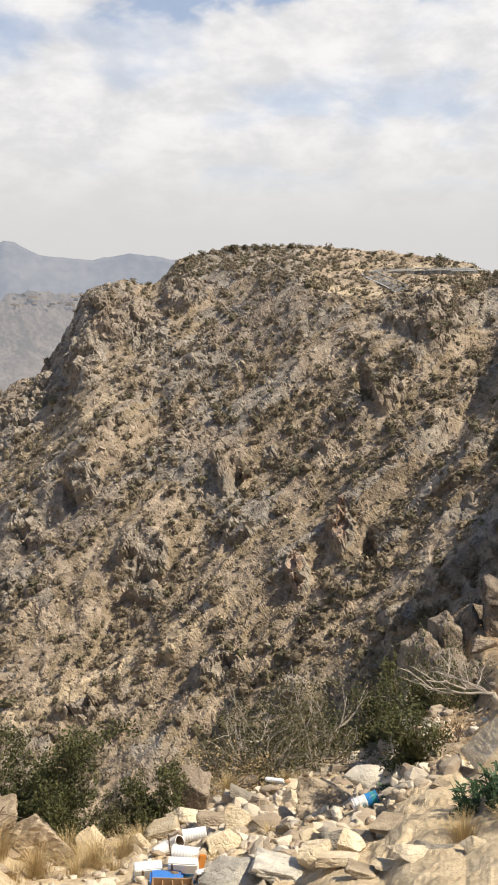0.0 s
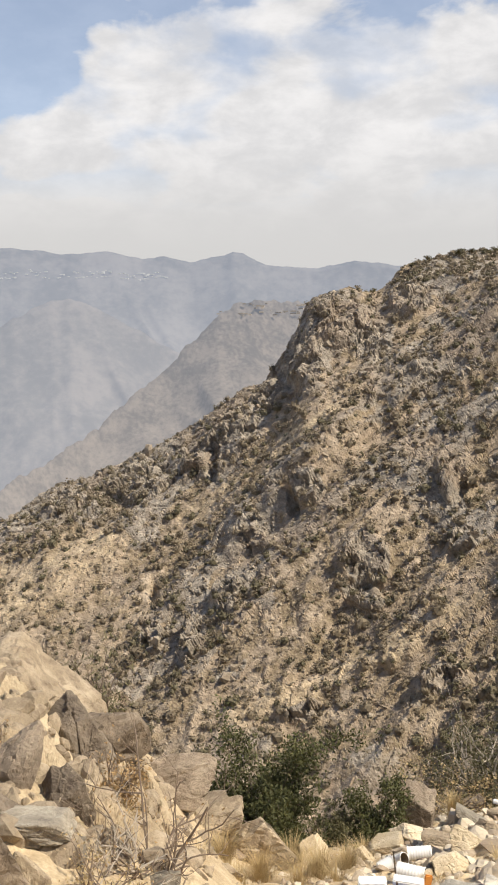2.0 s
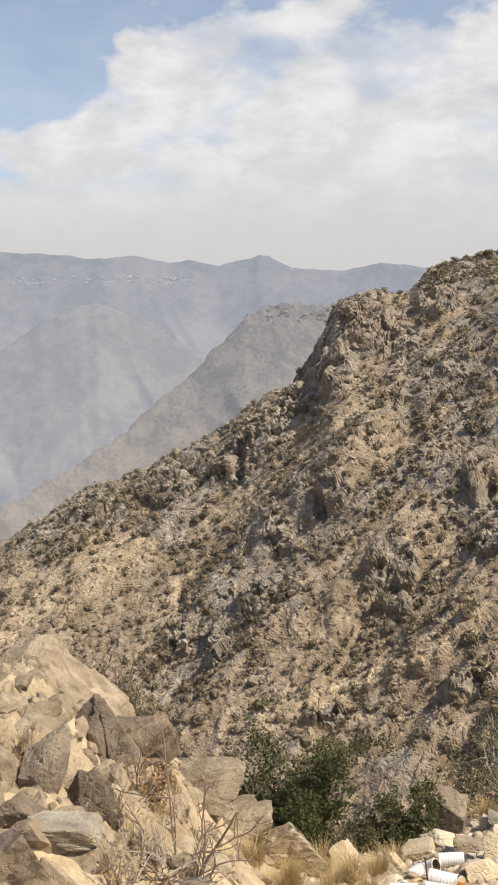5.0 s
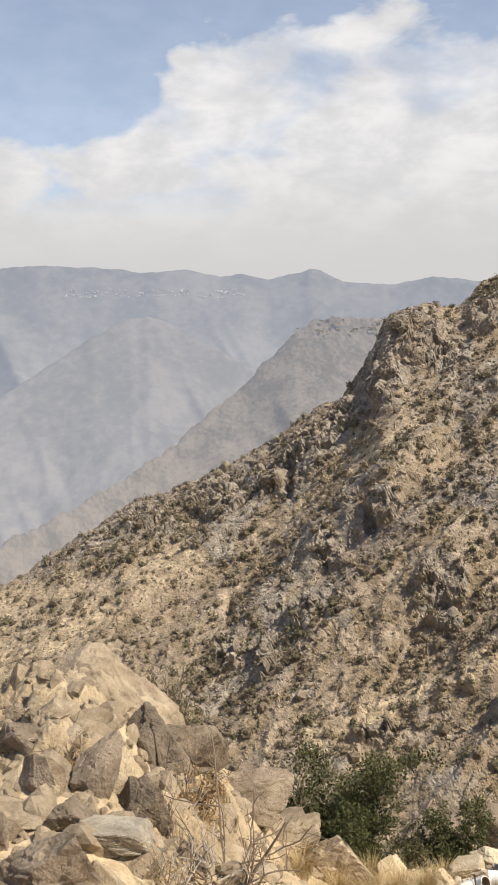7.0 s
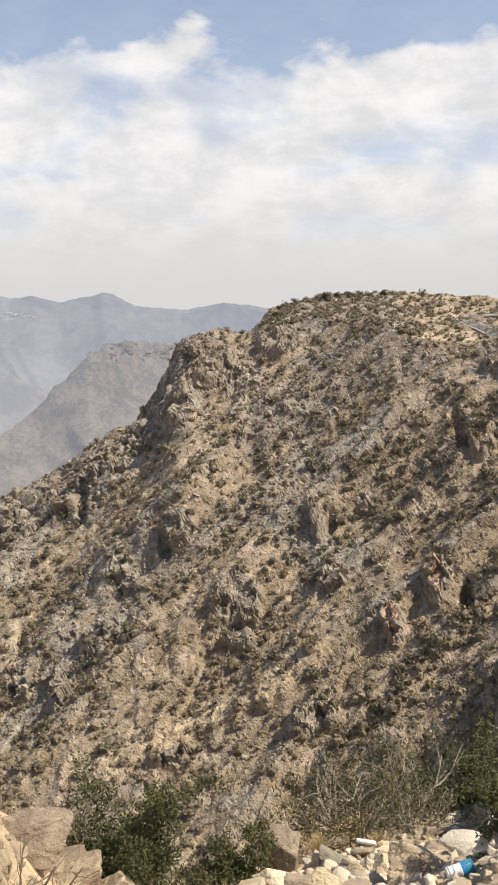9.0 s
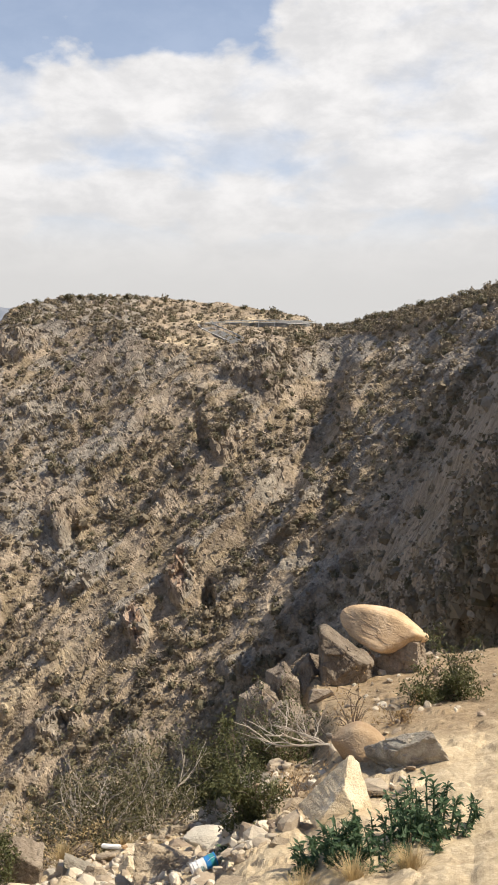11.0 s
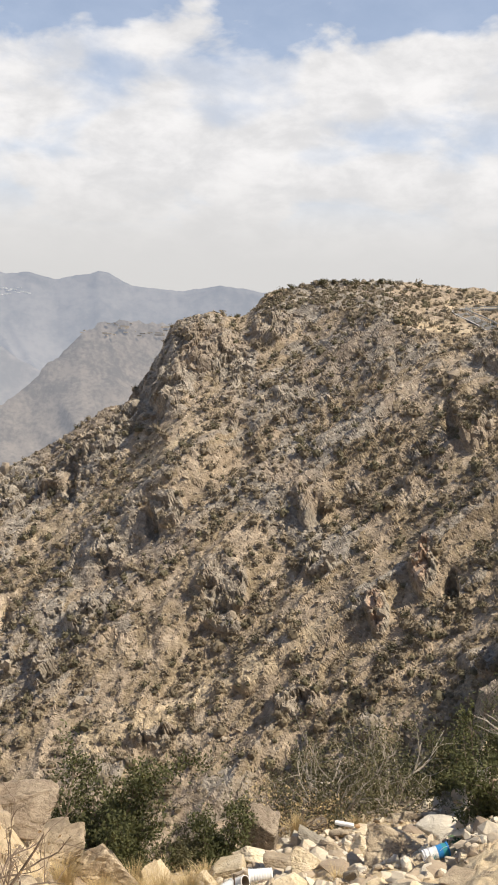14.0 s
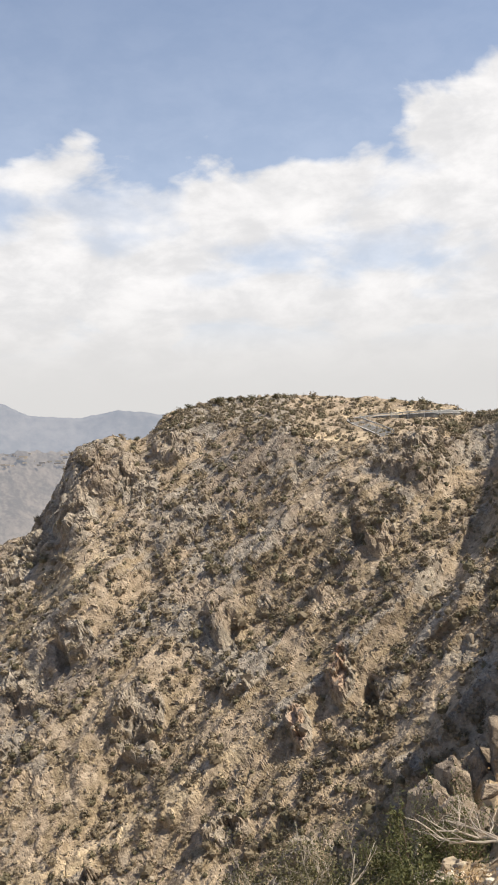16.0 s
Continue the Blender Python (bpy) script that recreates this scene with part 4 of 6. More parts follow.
def grow(rng, start, way, length, radius, depth, out, droop=0.0, wild=0.5, forks=3):
    """A branch with side branches; the lines go to out."""
    steps = 5 + depth
    pts, p, w = [np.array(start, float)], np.array(start, float), np.array(way, float)
    for s in range(steps):
        w = w + rng.normal(0, wild * 0.35, 3) + (0, 0, -droop * 0.12)
        w /= np.linalg.norm(w)
        p = p + w * length / steps
        pts.append(p.copy())
    out.append((pts, radius, radius * (0.45 if depth else 0.25)))
    if depth:
        for k in range(forks):
            s = int(rng.integers(1, steps + 1))
            side = w + rng.normal(0, wild * 1.3, 3)
            side[2] = abs(side[2]) * (1 - droop) + 0.1
            grow(rng, pts[s], side / np.linalg.norm(side), length * rng.uniform(0.45, 0.75), radius * 0.55, depth - 1, out, droop, wild, forks)


def bush(name, label, seed, bearing, r, width, height, leaf, leaf_count, leaf_size, stems=9, sink=0.05, slim=0.4, bare=0.0, depth=2, category="bush", bark=None):
    """A shrub: stems that fork from the ground, and clumps of small leaves about the outer twigs."""
    rng = np.random.default_rng(seed)
    thing = new(name)
    r = min(r, float(table(LIP_FAR, np.array([float(bearing)]), 3.0)[0]) + 0.1)
    thing.location = spot(bearing, r) - Vector((0, 0, sink))
    lines = []
    for s in range(stems):
        a, up = rng.uniform(0, 6.283), rng.uniform(0.45, 1.3)
        way = np.array([math.cos(a) * width * 0.5, math.sin(a) * width * 0.5, up * height * 0.8])
        length = np.linalg.norm(way) * rng.uniform(0.55, 0.85)
        grow(rng, (rng.normal(0, 0.03 * width), rng.normal(0, 0.03 * width), 0), way / np.linalg.norm(way), length, 0.012 * max(width, 0.6), depth, lines, 0.1, 0.45)
    # bring the whole to its width and height
    pts = np.concatenate([np.asarray(line[0]) for line in lines])
    fit = np.array([0.5 * width / np.percentile(np.abs(pts[:, 0]), 96), 0.5 * width / np.percentile(np.abs(pts[:, 1]), 96), height / np.percentile(pts[:, 2], 98)])
    lines = [(np.asarray(line[0]) * fit, line[1], line[2]) for line in lines]
    part("branchwork", mesh_of("branchwork", *tubes(lines, 4), bark or M_TWIG), thing)
    if leaf_count:
        tips = np.concatenate([np.asarray(pts)[2:] for pts, r0, r1 in lines if r0 < 0.009 * max(width, 0.6)])
        pick = tips[rng.integers(0, len(tips), leaf_count)]
        at = pick + rng.normal(0, 1, (leaf_count, 3)) * (0.06 * width, 0.06 * width, 0.05 * height)
        clump = bumps(at * 7 / width + seed, seed)
        at = at[(clump > 0.30 + bare * 0.25) & (at[:, 2] > 0.02)]
        size = leaf_size * rng.uniform(0.6, 1.4, len(at))
        v, f = leaves(at, size, rng, slim)
        part("foliage", mesh_of("foliage", v, f, leaf), thing)
    return tagged(thing, label, category)


def tuft(name, label, seed, bearing, r, width, height, count=520, leaf=None, category="grass"):
    """A tuft of dry grass: curved blades out of one root."""
    rng = np.random.default_rng(seed)
    a, out = rng.uniform(0, 6.283, count), np.abs(rng.normal(0, 0.45, count))
    root = np.stack([np.cos(a) * out, np.sin(a) * out, np.zeros(count)], -1) * width * 0.28
    tall = height * rng.uniform(0.45, 1.1, count)
    bend = rng.uniform(0.05, 1.0, count) ** 1.3 * width * 0.55
    verts, thick = [], 0.0019
    across = np.stack([-np.sin(a), np.cos(a), np.zeros(count)], -1) * thick
    for s in (0.0, 0.35, 0.7, 1.0):
        mid = root + np.stack([np.cos(a) * bend * s**1.8, np.sin(a) * bend * s**1.8, tall * (s - 0.25 * s * s)], -1)
        w = 1.0 - 0.85 * s
        verts += [mid - across * w, mid + across * w]
    v = np.stack(verts, 1)
    base = np.array([(0, 1, 3, 2), (2, 3, 5, 4), (4, 5, 7, 6)])
    f = (base[None] + 8 * np.arange(count)[:, None, None]).reshape(-1, 4)
    ob = new(name, mesh_of(name, v.reshape(-1, 3), f, leaf or M_STRAW))
    ob.location = spot(bearing, r) - Vector((0, 0, 0.03))
    return tagged(ob, label, category, group="dry grass tufts")


def leafy_plant(label, seed, bearing, r, width, height, stems, per_stem):
    """A green herb: upright stems with rosettes of broad pointed leaves."""
    rng = np.random.default_rng(seed)
    thing = new("leafy_plant")
    thing.location = spot(bearing, r) - Vector((0, 0, 0.02))
    lines, at, size = [], [], []
    for s in range(stems):
        a, out = rng.uniform(0, 6.283), math.sqrt(rng.random()) * 0.5
        foot = np.array([math.cos(a) * width * out, math.sin(a) * width * out * 0.7, -0.02 - 0.06 * out])
        tall = height * rng.uniform(0.5, 1.0) * (1 - 0.5 * out)
        tip = foot + (math.cos(a) * 0.10 * width, math.sin(a) * 0.10 * width, tall)
        pts = foot + (tip - foot) * np.linspace(0, 1, 6)[:, None]
        lines.append((pts, 0.006, 0.003))
        k = rng.random(per_stem) ** 0.7
        at.append(foot + (tip - foot) * k[:, None])
        size.append(0.052 * rng.uniform(0.6, 1.25, per_stem))
    for line in lines:
        part("stem", mesh_of("stem", *tubes([line], 4), M_BROAD), thing)
    v, f = leaves(np.concatenate(at), np.concatenate(size), rng, 0.34, 0.85, 0.07)
    part("foliage", mesh_of("foliage", v, f, M_BROAD), thing, "broad pointed grey-green leaves")
    return tagged(thing, label, "plant", group="green leafy plants")


def slope_shrubs():
    """The scrub of the mountainside: thousands of low clumps of small leaves."""
    rng = np.random.default_rng(11)
    count, top = 30000, 7000
    i, j = rng.integers(*ROWS_FACE, count), rng.integers(0, G_FINE, count)
    i = np.concatenate([i, rng.integers(ROWS_FACE[1] - 32, ROWS_FACE[1], top)])
    j = np.concatenate([j, rng.integers(0, G_FINE, top)])
    at = GROUND[i, j]
    band = np.radians(G_BEARING[j]) * 200 * -0.62 + at[:, 2] * 0.78
    patch = 0.46 + 0.3 * rough(at / 16.0, 3, 0.6, 12) + 1.0 * rough(np.stack([band / 5.0, np.radians(G_BEARING[j]) * 5, at[:, 2] * 0], -1), 3, 0.6, 13)
    keep = rng.random(len(i)) < (patch * (0.66 - 0.30 * G_CRAG[i, j]) * (1 - 0.85 * G_BARE[i, j])).clip(0.05, 1)
    keep &= ~((G_BEARING[j] < -20) & (rng.random(len(i)) < 0.55) & (G_BARE[i, j] > 0.05))
    keep[count:] = rng.random(top) < np.where(G_BEARING[j[count:]] > -4.5, 0.42, 0.06) + 0.3 * ((np.abs(G_BEARING[j[count:]]) < 4.5) | (G_BEARING[j[count:]] > 12.5))
    i, j = i[keep], j[keep]
    at = GROUND[i, j]
    n = len(at)
    wide = np.exp(rng.normal(-0.26, 0.42, n)).clip(0.3, 1.9)
    wide[i > ROWS_FACE[1] - 32] *= 0.7
    # a rounded heart of dense twigs, and leaves that stand out all over it
    hearts = []
    for k in range(8):
        v, f = ball(1)
        f = f[v[f].mean(1)[:, 2] > -0.25]
        v = v * (0.62 + 0.55 * bumps(v * 1.7 + k * 5.1, 16) + 0.16 * rough(v * 5.0 + k, 2, 0.6, 18))[:, None] * (1, 1, 0.95)
        hearts.append((v, f))
    per = 36
    d = rng.normal(size=(n, per, 3))
    d /= np.linalg.norm(d, axis=2, keepdims=True)
    d[:, :, 2] = np.abs(d[:, :, 2])
    p = (at + (0, 0, 0.12) * wide[:, None])[:, None] + d * (0.72 * wide[:, None, None] * rng.uniform(0.55, 1.2, (n, per, 1)))
    size = wide[:, None] * rng.uniform(0.2, 0.42, (n, per))
    green = rng.random(n) < 0.24
    for name, mat, pick, label in (("slope_shrubs", M_SHRUB, ~green, "dry grey-brown scrub dotted over the mountainside"),
                                   ("slope_bushes", M_SLOPE_GREEN, green, "olive-green bushes dotted over the mountainside")):
        m = int(pick.sum())
        v, f = leaves(p[pick].reshape(-1, 3), size[pick].ravel(), rng, 0.75, 1.4, 0.12)
        v2, f2 = tiles(hearts, at[pick] + (0, 0, 0.1) * wide[pick][:, None], wide[pick][:, None] * rng.uniform(0.5, 0.72, (m, 3)), spins(rng, m, 0.2))
        tagged(new(name, mesh_of(name, np.concatenate([v, v2]), np.concatenate([f, f2 + len(v)]), mat)), label, "scrub", kind="stuff")


slope_shrubs()


def slope_grass():
    """Knee-high dry herbs and grass clumps between the shrubs."""
    rng = np.random.default_rng(14)
    count = 16000
    i, j = rng.integers(*ROWS_FACE, count), rng.integers(0, G_FINE, count)
    at = GROUND[i, j]
    keep = rng.random(count) < (0.25 + 0.9 * rough(at / 9.0, 3, 0.6, 15)).clip(0.05, 1) * (1 - 0.5 * G_CRAG[i, j])
    at = at[keep]
    n, per = len(at), 12
    d = rng.normal(size=(n, per, 3)) * (1, 1, 0.5)
    d[:, :, 2] = np.abs(d[:, :, 2])
    wide = rng.uniform(0.15, 0.42, n)
    p = (at[:, None] + d * wide[:, None, None] * 0.55).reshape(-1, 3)
    v, f = leaves(p, np.repeat(wide, per) * rng.uniform(0.5, 1.0, n * per), rng, 0.6, 1.0, 0.1)
    tagged(new("slope_herbs", mesh_of("slope_herbs", v, f, M_HERB)), "dry brown herbs and grass clumps on the mountainside", "scrub", kind="stuff")


slope_grass()


def skyline_trees():
    """Small umbrella-shaped trees along the top of the ridge."""
    rng = np.random.default_rng(5)
    model = new("tree")
    lines = []
    for k in range(4):
        a = k * 1.6 + 0.4
        grow(rng, (0, 0, -0.4), (0.5 * math.cos(a), 0.5 * math.sin(a), 0.9), 2.1, 0.10, 2, lines, 0.0, 0.4)
    part("trunk", mesh_of("trunk", *tubes(lines, 5), M_TWIG), model)
    tips = np.concatenate([np.asarray(pts)[2:] for pts, r0, r1 in lines if r0 < 0.07])
    at = tips[rng.integers(0, len(tips), 900)] + rng.normal(0, 0.22, (900, 3))
    v, f = leaves(at, 0.26 * rng.uniform(0.6, 1.3, 900), rng, 0.7, 1.4, 0.1)
    part("crown", mesh_of("crown", v, f, M_OLIVE), model)
    tagged(model, "small dark olive tree on the ridge top", "tree", group="ridge trees")
    first = True
    for bearing, back, size in ((-5.6, 3, 0.7), (-3.5, 4, 0.8), (-2.6, 2, 0.8), (-0.9, 3, 1.0), (-0.2, 2, 0.8), (0.6, 3, 0.9), (1.0, 2, 0.9), (1.6, 3, 0.8), (2.4, 2, 1.1), (2.9, 3, 0.9), (4.4, 3, 0.7),
                                (5.4, 2, 0.8), (6.9, 3, 0.8), (8.8, 2, 0.8), (9.9, 3, 0.7), (10.8, 2, 0.8), (11.4, 3, 0.7), (15.4, 3, 0.8), (17.0, 3, 0.9), (18.6, 2, 1.0), (19.4, 3, 0.9), (21.0, 3, 1.0)):
        far = float(table(CREST_FAR, np.array([float(bearing)]), 2.5)[0]) - back
        m = Matrix.Translation(spot(bearing, far)) @ pose(0, 0, 0, 0, 0, rng.uniform(0, 360))
        if first:
            model.matrix_basis = m @ Matrix.Diagonal((size * 0.8, size * 0.8, size * 0.5, 1))
            first = False
        else:
            made = copy_thing(model, m)
            made.scale = (size * 0.8, size * 0.8, size * rng.uniform(0.4, 0.6))


skyline_trees()


# ---- the shelf: boulders and stones ----
rock("boulder", "upright brown stone slab among pale rubble", 4, M_BROWN, -3.36, 8.44, (0.35, 0.28, 0.48), 120, 0)
rock("stone", "cream-coloured broken stone in the rubble", 2, M_PALE, -5.19, 7.53, (0.30, 0.24, 0.17), 155, 0)
rock("stone", "cream-coloured broken stone in the rubble", 3, M_PALE, -3.46, 7.66, (0.41, 0.33, 0.14), 52, 8)
rock("stone", "tan weathered stone with rough edges", 4, M_TAN, -1.93, 7.31, (0.30, 0.24, 0.16), 202, 0)
rock("stone", "cream-coloured broken stone in the rubble", 5, M_PALE, -0.30, 6.97, (0.32, 0.25, 0.22), 245, 10)
rock("stone", "cream-coloured broken stone in the rubble", 6, M_PALE, -1.47, 6.35, (0.25, 0.20, 0.20), 79, 0)
rock("boulder", "speckled grey-white boulder beside a carton", 7, M_LICHEN, -0.94, 5.37, (0.39, 0.31, 0.16), 46, 5)
rock("boulder", "grey-white weathered boulder in rubble", 2, M_LICHEN, 1.88, 5.36, (0.36, 0.29, 0.11), 34, 0)
rock("stone", "cream-coloured broken stone in the rubble", 1, M_PALE, 3.74, 5.37, (0.18, 0.15, 0.21), 10, 15)
rock("stone", "grey angular stone with rough faces", 4, M_GREY, -0.30, 8.37, (0.30, 0.24, 0.13), 205, 20)
rock("stone", "brown weathered stone with dark patina", 3, M_BROWN, 0.13, 9.33, (0.29, 0.23, 0.12), 281, 0)
rock("stone", "tan weathered stone with rough edges", 5, M_TAN, -2.71, 6.34, (0.20, 0.16, 0.14), 148, 0)
rock("stone", "tan weathered stone with rough edges", 6, M_TAN, 0.73, 7.85, (0.23, 0.18, 0.11), 30, 0)
rock("stone", "cream-coloured broken stone in the rubble", 7, M_PALE, 2.62, 8.87, (0.23, 0.18, 0.07), 113, 0)
rock("stone", "grey angular stone with rough faces", 1, M_GREY, 2.03, 6.59, (0.11, 0.09, 0.10), 266, 0)
rock("boulder", "large tan boulder beside the rubble path", 8, M_TAN, 5.04, 7.12, (0.57, 0.45, 0.30), 274, 6)
rock("boulder", "smooth cream boulder behind a bucket", 9, M_SMOOTH, 7.49, 7.75, (0.52, 0.42, 0.19), 184, 0)
rock("stone", "tan weathered stone with rough edges", 3, M_TAN, 5.35, 9.37, (0.23, 0.18, 0.13), 141, 0)
rock("boulder", "dark grey banded boulder in rubble", 5, M_GREY, 5.73, 5.64, (0.34, 0.27, 0.12), 88, 0)
rock("stone", "cream-coloured broken stone in the rubble", 1, M_PALE, 6.03, 5.41, (0.16, 0.13, 0.13), 54, 0)
rock("stone", "cream-coloured broken stone in the rubble", 2, M_PALE, 5.21, 5.21, (0.24, 0.19, 0.09), 134, 0)
rock("stone", "cream-coloured broken stone in the rubble", 6, M_PALE, 3.73, 6.03, (0.17, 0.13, 0.12), 109, 0)
rock("stone", "tan weathered stone with rough edges", 4, M_TAN, 8.67, 5.65, (0.32, 0.25, 0.06), 13, 0)
rock("stone", "grey angular stone with rough faces", 7, M_GREY, 11.60, 4.89, (0.18, 0.14, 0.04), 328, 0)
rock("stone", "cream-coloured broken stone in the rubble", 3, M_PALE, 9.82, 4.85, (0.31, 0.25, 0.05), 133, 0)
rock("stone", "grey angular stone with rough faces", 6, M_GREY, 10.77, 4.94, (0.21, 0.17, 0.04), 139, 0)
rock("stone", "tan weathered stone with rough edges", 5, M_TAN, 11.63, 6.56, (0.14, 0.11, 0.11), 99, 0)
rock("stone", "grey angular stone with rough faces", 2, M_GREY, 7.59, 10.44, (0.29, 0.24, 0.22), 84, 10)
rock("stone", "cream-coloured broken stone in the rubble", 8, M_PALE, 13.43, 4.80, (0.20, 0.16, 0.05), 158, 0)
rock("stone", "cream-coloured broken stone in the rubble", 4, M_PALE, 8.28, 4.93, (0.16, 0.13, 0.04), 148, 0)
rock("stone", "tan weathered stone with rough edges", 2, M_TAN, 6.64, 4.91, (0.18, 0.14, 0.06), 321, 0)
rock("stone", "cream-coloured broken stone in the rubble", 8, M_PALE, 2.79, 7.73, (0.24, 0.19, 0.12), 190, 0)
rock("stone", "tan weathered stone with rough edges", 5, M_TAN, 3.78, 8.57, (0.23, 0.19, 0.12), 44, 0)
rock("stone", "tan weathered stone with rough edges", 1, M_TAN, 1.29, 8.72, (0.21, 0.17, 0.09), 310, 0)
rock("stone", "cream-coloured broken stone in the rubble", 6, M_PALE, 4.43, 9.42, (0.19, 0.15, 0.10), 172, 0)
rock("stone", "tan weathered stone with rough edges", 1, M_TAN, 9.87, 5.57, (0.12, 0.09, 0.04), 343, 0)
rock("stone", "cream-coloured broken stone in the rubble", 3, M_PALE, 8.56, 6.21, (0.11, 0.09, 0.04), 198, 0)
rock("stone", "cream-coloured broken stone in the rubble", 7, M_PALE, 10.65, 5.87, (0.10, 0.08, 0.05), 259, 0)
rock("stone", "tan weathered stone with rough edges", 4, M_TAN, 11.11, 6.20, (0.13, 0.10, 0.07), 127, 0)
rock("stone", "tan weathered stone with rough edges", 3, M_TAN, 11.48, 6.59, (0.19, 0.15, 0.13), 91, 0)
rock("stone", "tan weathered stone with rough edges", 6, M_TAN, 11.84, 7.19, (0.30, 0.24, 0.13), 126, 0)
rock("stone", "grey angular stone with rough faces", 5, M_GREY, 10.80, 8.19, (0.25, 0.20, 0.14), 242, 8)
rock("boulder", "ochre rounded boulder on the sandy slope", 9, M_ORANGE, 15.65, 7.95, (0.46, 0.40, 0.38), 143, 0)
rock("boulder", "grey fractured boulder beside an ochre one", 8, M_GREY, 18.5, 7.58, (0.72, 0.52, 0.40), 45, 0)
rock("stone", "brown weathered stone with dark patina", 6, M_BROWN, 12.47, 12.34, (0.47, 0.38, 0.36), 280, 5)
rock("stone", "brown weathered stone with dark patina", 3, M_BROWN, 13.40, 11.03, (0.30, 0.24, 0.16), 153, 0)
rock("stone", "brown weathered stone with dark patina", 1, M_BROWN, 11.11, 11.81, (0.30, 0.24, 0.24), 3, 0)
rock("stone", "brown weathered stone with dark patina", 4, M_BROWN, 12.82, 9.97, (0.32, 0.26, 0.14), 149, 0)
rock("stone", "brown weathered stone with dark patina", 5, M_BROWN, 11.54, 10.85, (0.31, 0.25, 0.22), 293, 0)
rock("stone", "tan weathered stone with rough edges", 3, M_TAN, 19.37, 13.33, (0.25, 0.20, 0.13), 231, 0)
rock("stone", "cream-coloured broken stone in the rubble", 7, M_PALE, 14.17, 6.96, (0.14, 0.11, 0.07), 82, 0)
rock("stone", "tan weathered stone with rough edges", 2, M_TAN, 16.53, 6.97, (0.19, 0.15, 0.06), 119, 0)
rock("stone", "cream-coloured broken stone in the rubble", 5, M_PALE, 18.70, 6.89, (0.18, 0.15, 0.05), 156, 0)
rock("stone", "brown weathered stone with dark patina", 3, M_BROWN, -30.48, 5.40, (0.29, 0.23, 0.20), 132, 0, 0.0, 0.3)
rock("stone", "brown weathered stone with dark patina", 6, M_BROWN, -29.51, 4.81, (0.18, 0.15, 0.25), 22, 0, 0.0, 0.3)
rock("boulder", "tall brown block leaning on the outcrop", 1, M_BROWN, -26.31, 4.81, (0.24, 0.19, 0.41), 41, 6, 0.0, 0.3)
rock("stone", "brown weathered stone with dark patina", 5, M_BROWN, -27.73, 4.47, (0.31, 0.25, 0.17), 23, 0, 0.0, 0.3)
rock("boulder", "dark grey-brown angular boulder", 4, M_GREY, -25.42, 4.30, (0.36, 0.29, 0.18), 236, 12, 0.0, 0.3)
rock("boulder", "big cracked brown boulder on the outcrop", 8, M_BROWN, -29.29, 3.89, (0.51, 0.41, 0.37), 320, 0, 0.0, 0.3)
rock("stone", "brown weathered stone with dark patina", 7, M_BROWN, -31.30, 3.71, (0.45, 0.36, 0.09), 143, 0, 0.0, 0.3)
rock("stone", "tan weathered stone with rough edges", 2, M_TAN, -30.39, 4.50, (0.22, 0.18, 0.09), 265, 0, 0.0, 0.3)
rock("stone", "brown weathered stone with dark patina", 1, M_BROWN, -32.52, 4.32, (0.20, 0.16, 0.26), 273, 0, 0.0, 0.3)
rock("stone", "brown weathered stone with dark patina", 6, M_BROWN, -33.95, 4.46, (0.22, 0.18, 0.30), 331, 0, 0.0, 0.3)
rock("stone", "tan weathered stone with rough edges", 4, M_TAN, -28.38, 5.45, (0.38, 0.30, 0.11), 241, 0, 0.0, 0.3)
rock("stone", "brown weathered stone with dark patina", 3, M_BROWN, -30.55, 5.99, (0.12, 0.09, 0.12), 358, 0, 0.0, 0.3)
rock("stone", "tan weathered stone with rough edges", 1, M_TAN, -25.83, 3.77, (0.16, 0.13, 0.28), 175, 5, 0.0, 0.3)
rock("stone", "tan weathered stone with rough edges", 5, M_TAN, -32.95, 3.91, (0.23, 0.18, 0.18), 74, 0, 0.0, 0.3)
rock("stone", "grey angular stone with rough faces", 7, M_GREY, -18.85, 4.42, (0.26, 0.21, 0.13), 344, 0, 0.0, 0.3)
rock("boulder", "flat tan boulder with worn edges", 8, M_TAN, -15.7, 7.1, (0.60, 0.48, 0.26), 100, -6, 0.0, 0.5)
rock("boulder", "tan-brown boulder with a dark undercut side", 8, M_TAN, -13.0, 7.35, (0.66, 0.54, 0.40), 34, -10, 0.06, 0.2)
rock("stone", "tan weathered stone with rough edges", 2, M_TAN, -15.65, 7.58, (0.40, 0.32, 0.16), 211, 0, 0.0, 0.3)
rock("stone", "cream-coloured broken stone in the rubble", 6, M_PALE, -9.27, 7.41, (0.25, 0.20, 0.34), 103, 0, 0.0, 0.3)
rock("stone", "cream-coloured broken stone in the rubble", 3, M_PALE, -8.90, 8.18, (0.21, 0.17, 0.21), 325, 0, 0.0, 0.3)
rock("stone", "cream-coloured broken stone in the rubble", 5, M_PALE, -6.43, 7.33, (0.25, 0.20, 0.20), 323, 0, 0.0, 0.3)
rock("boulder", "brown jointed rock of the outcrop", 3, M_BROWN, -21.39, 6.24, (0.61, 0.49, 0.46), 141, 0, 0.0, 0.36)
rock("boulder", "brown rock shoulder of the outcrop", 5, M_BROWN, -18.16, 6.84, (0.78, 0.62, 0.36), 94, 0, 0.0, 0.36)
rock("boulder", "brown rock slab of the outcrop", 6, M_BROWN, -23.77, 4.74, (0.29, 0.23, 0.38), 182, 0, 0.0, 0.36)
rock("stone", "tan weathered stone with rough edges", 2, M_TAN, -32.29, 5.63, (0.38, 0.30, 0.12), 301, 0, 0.0, 0.3)
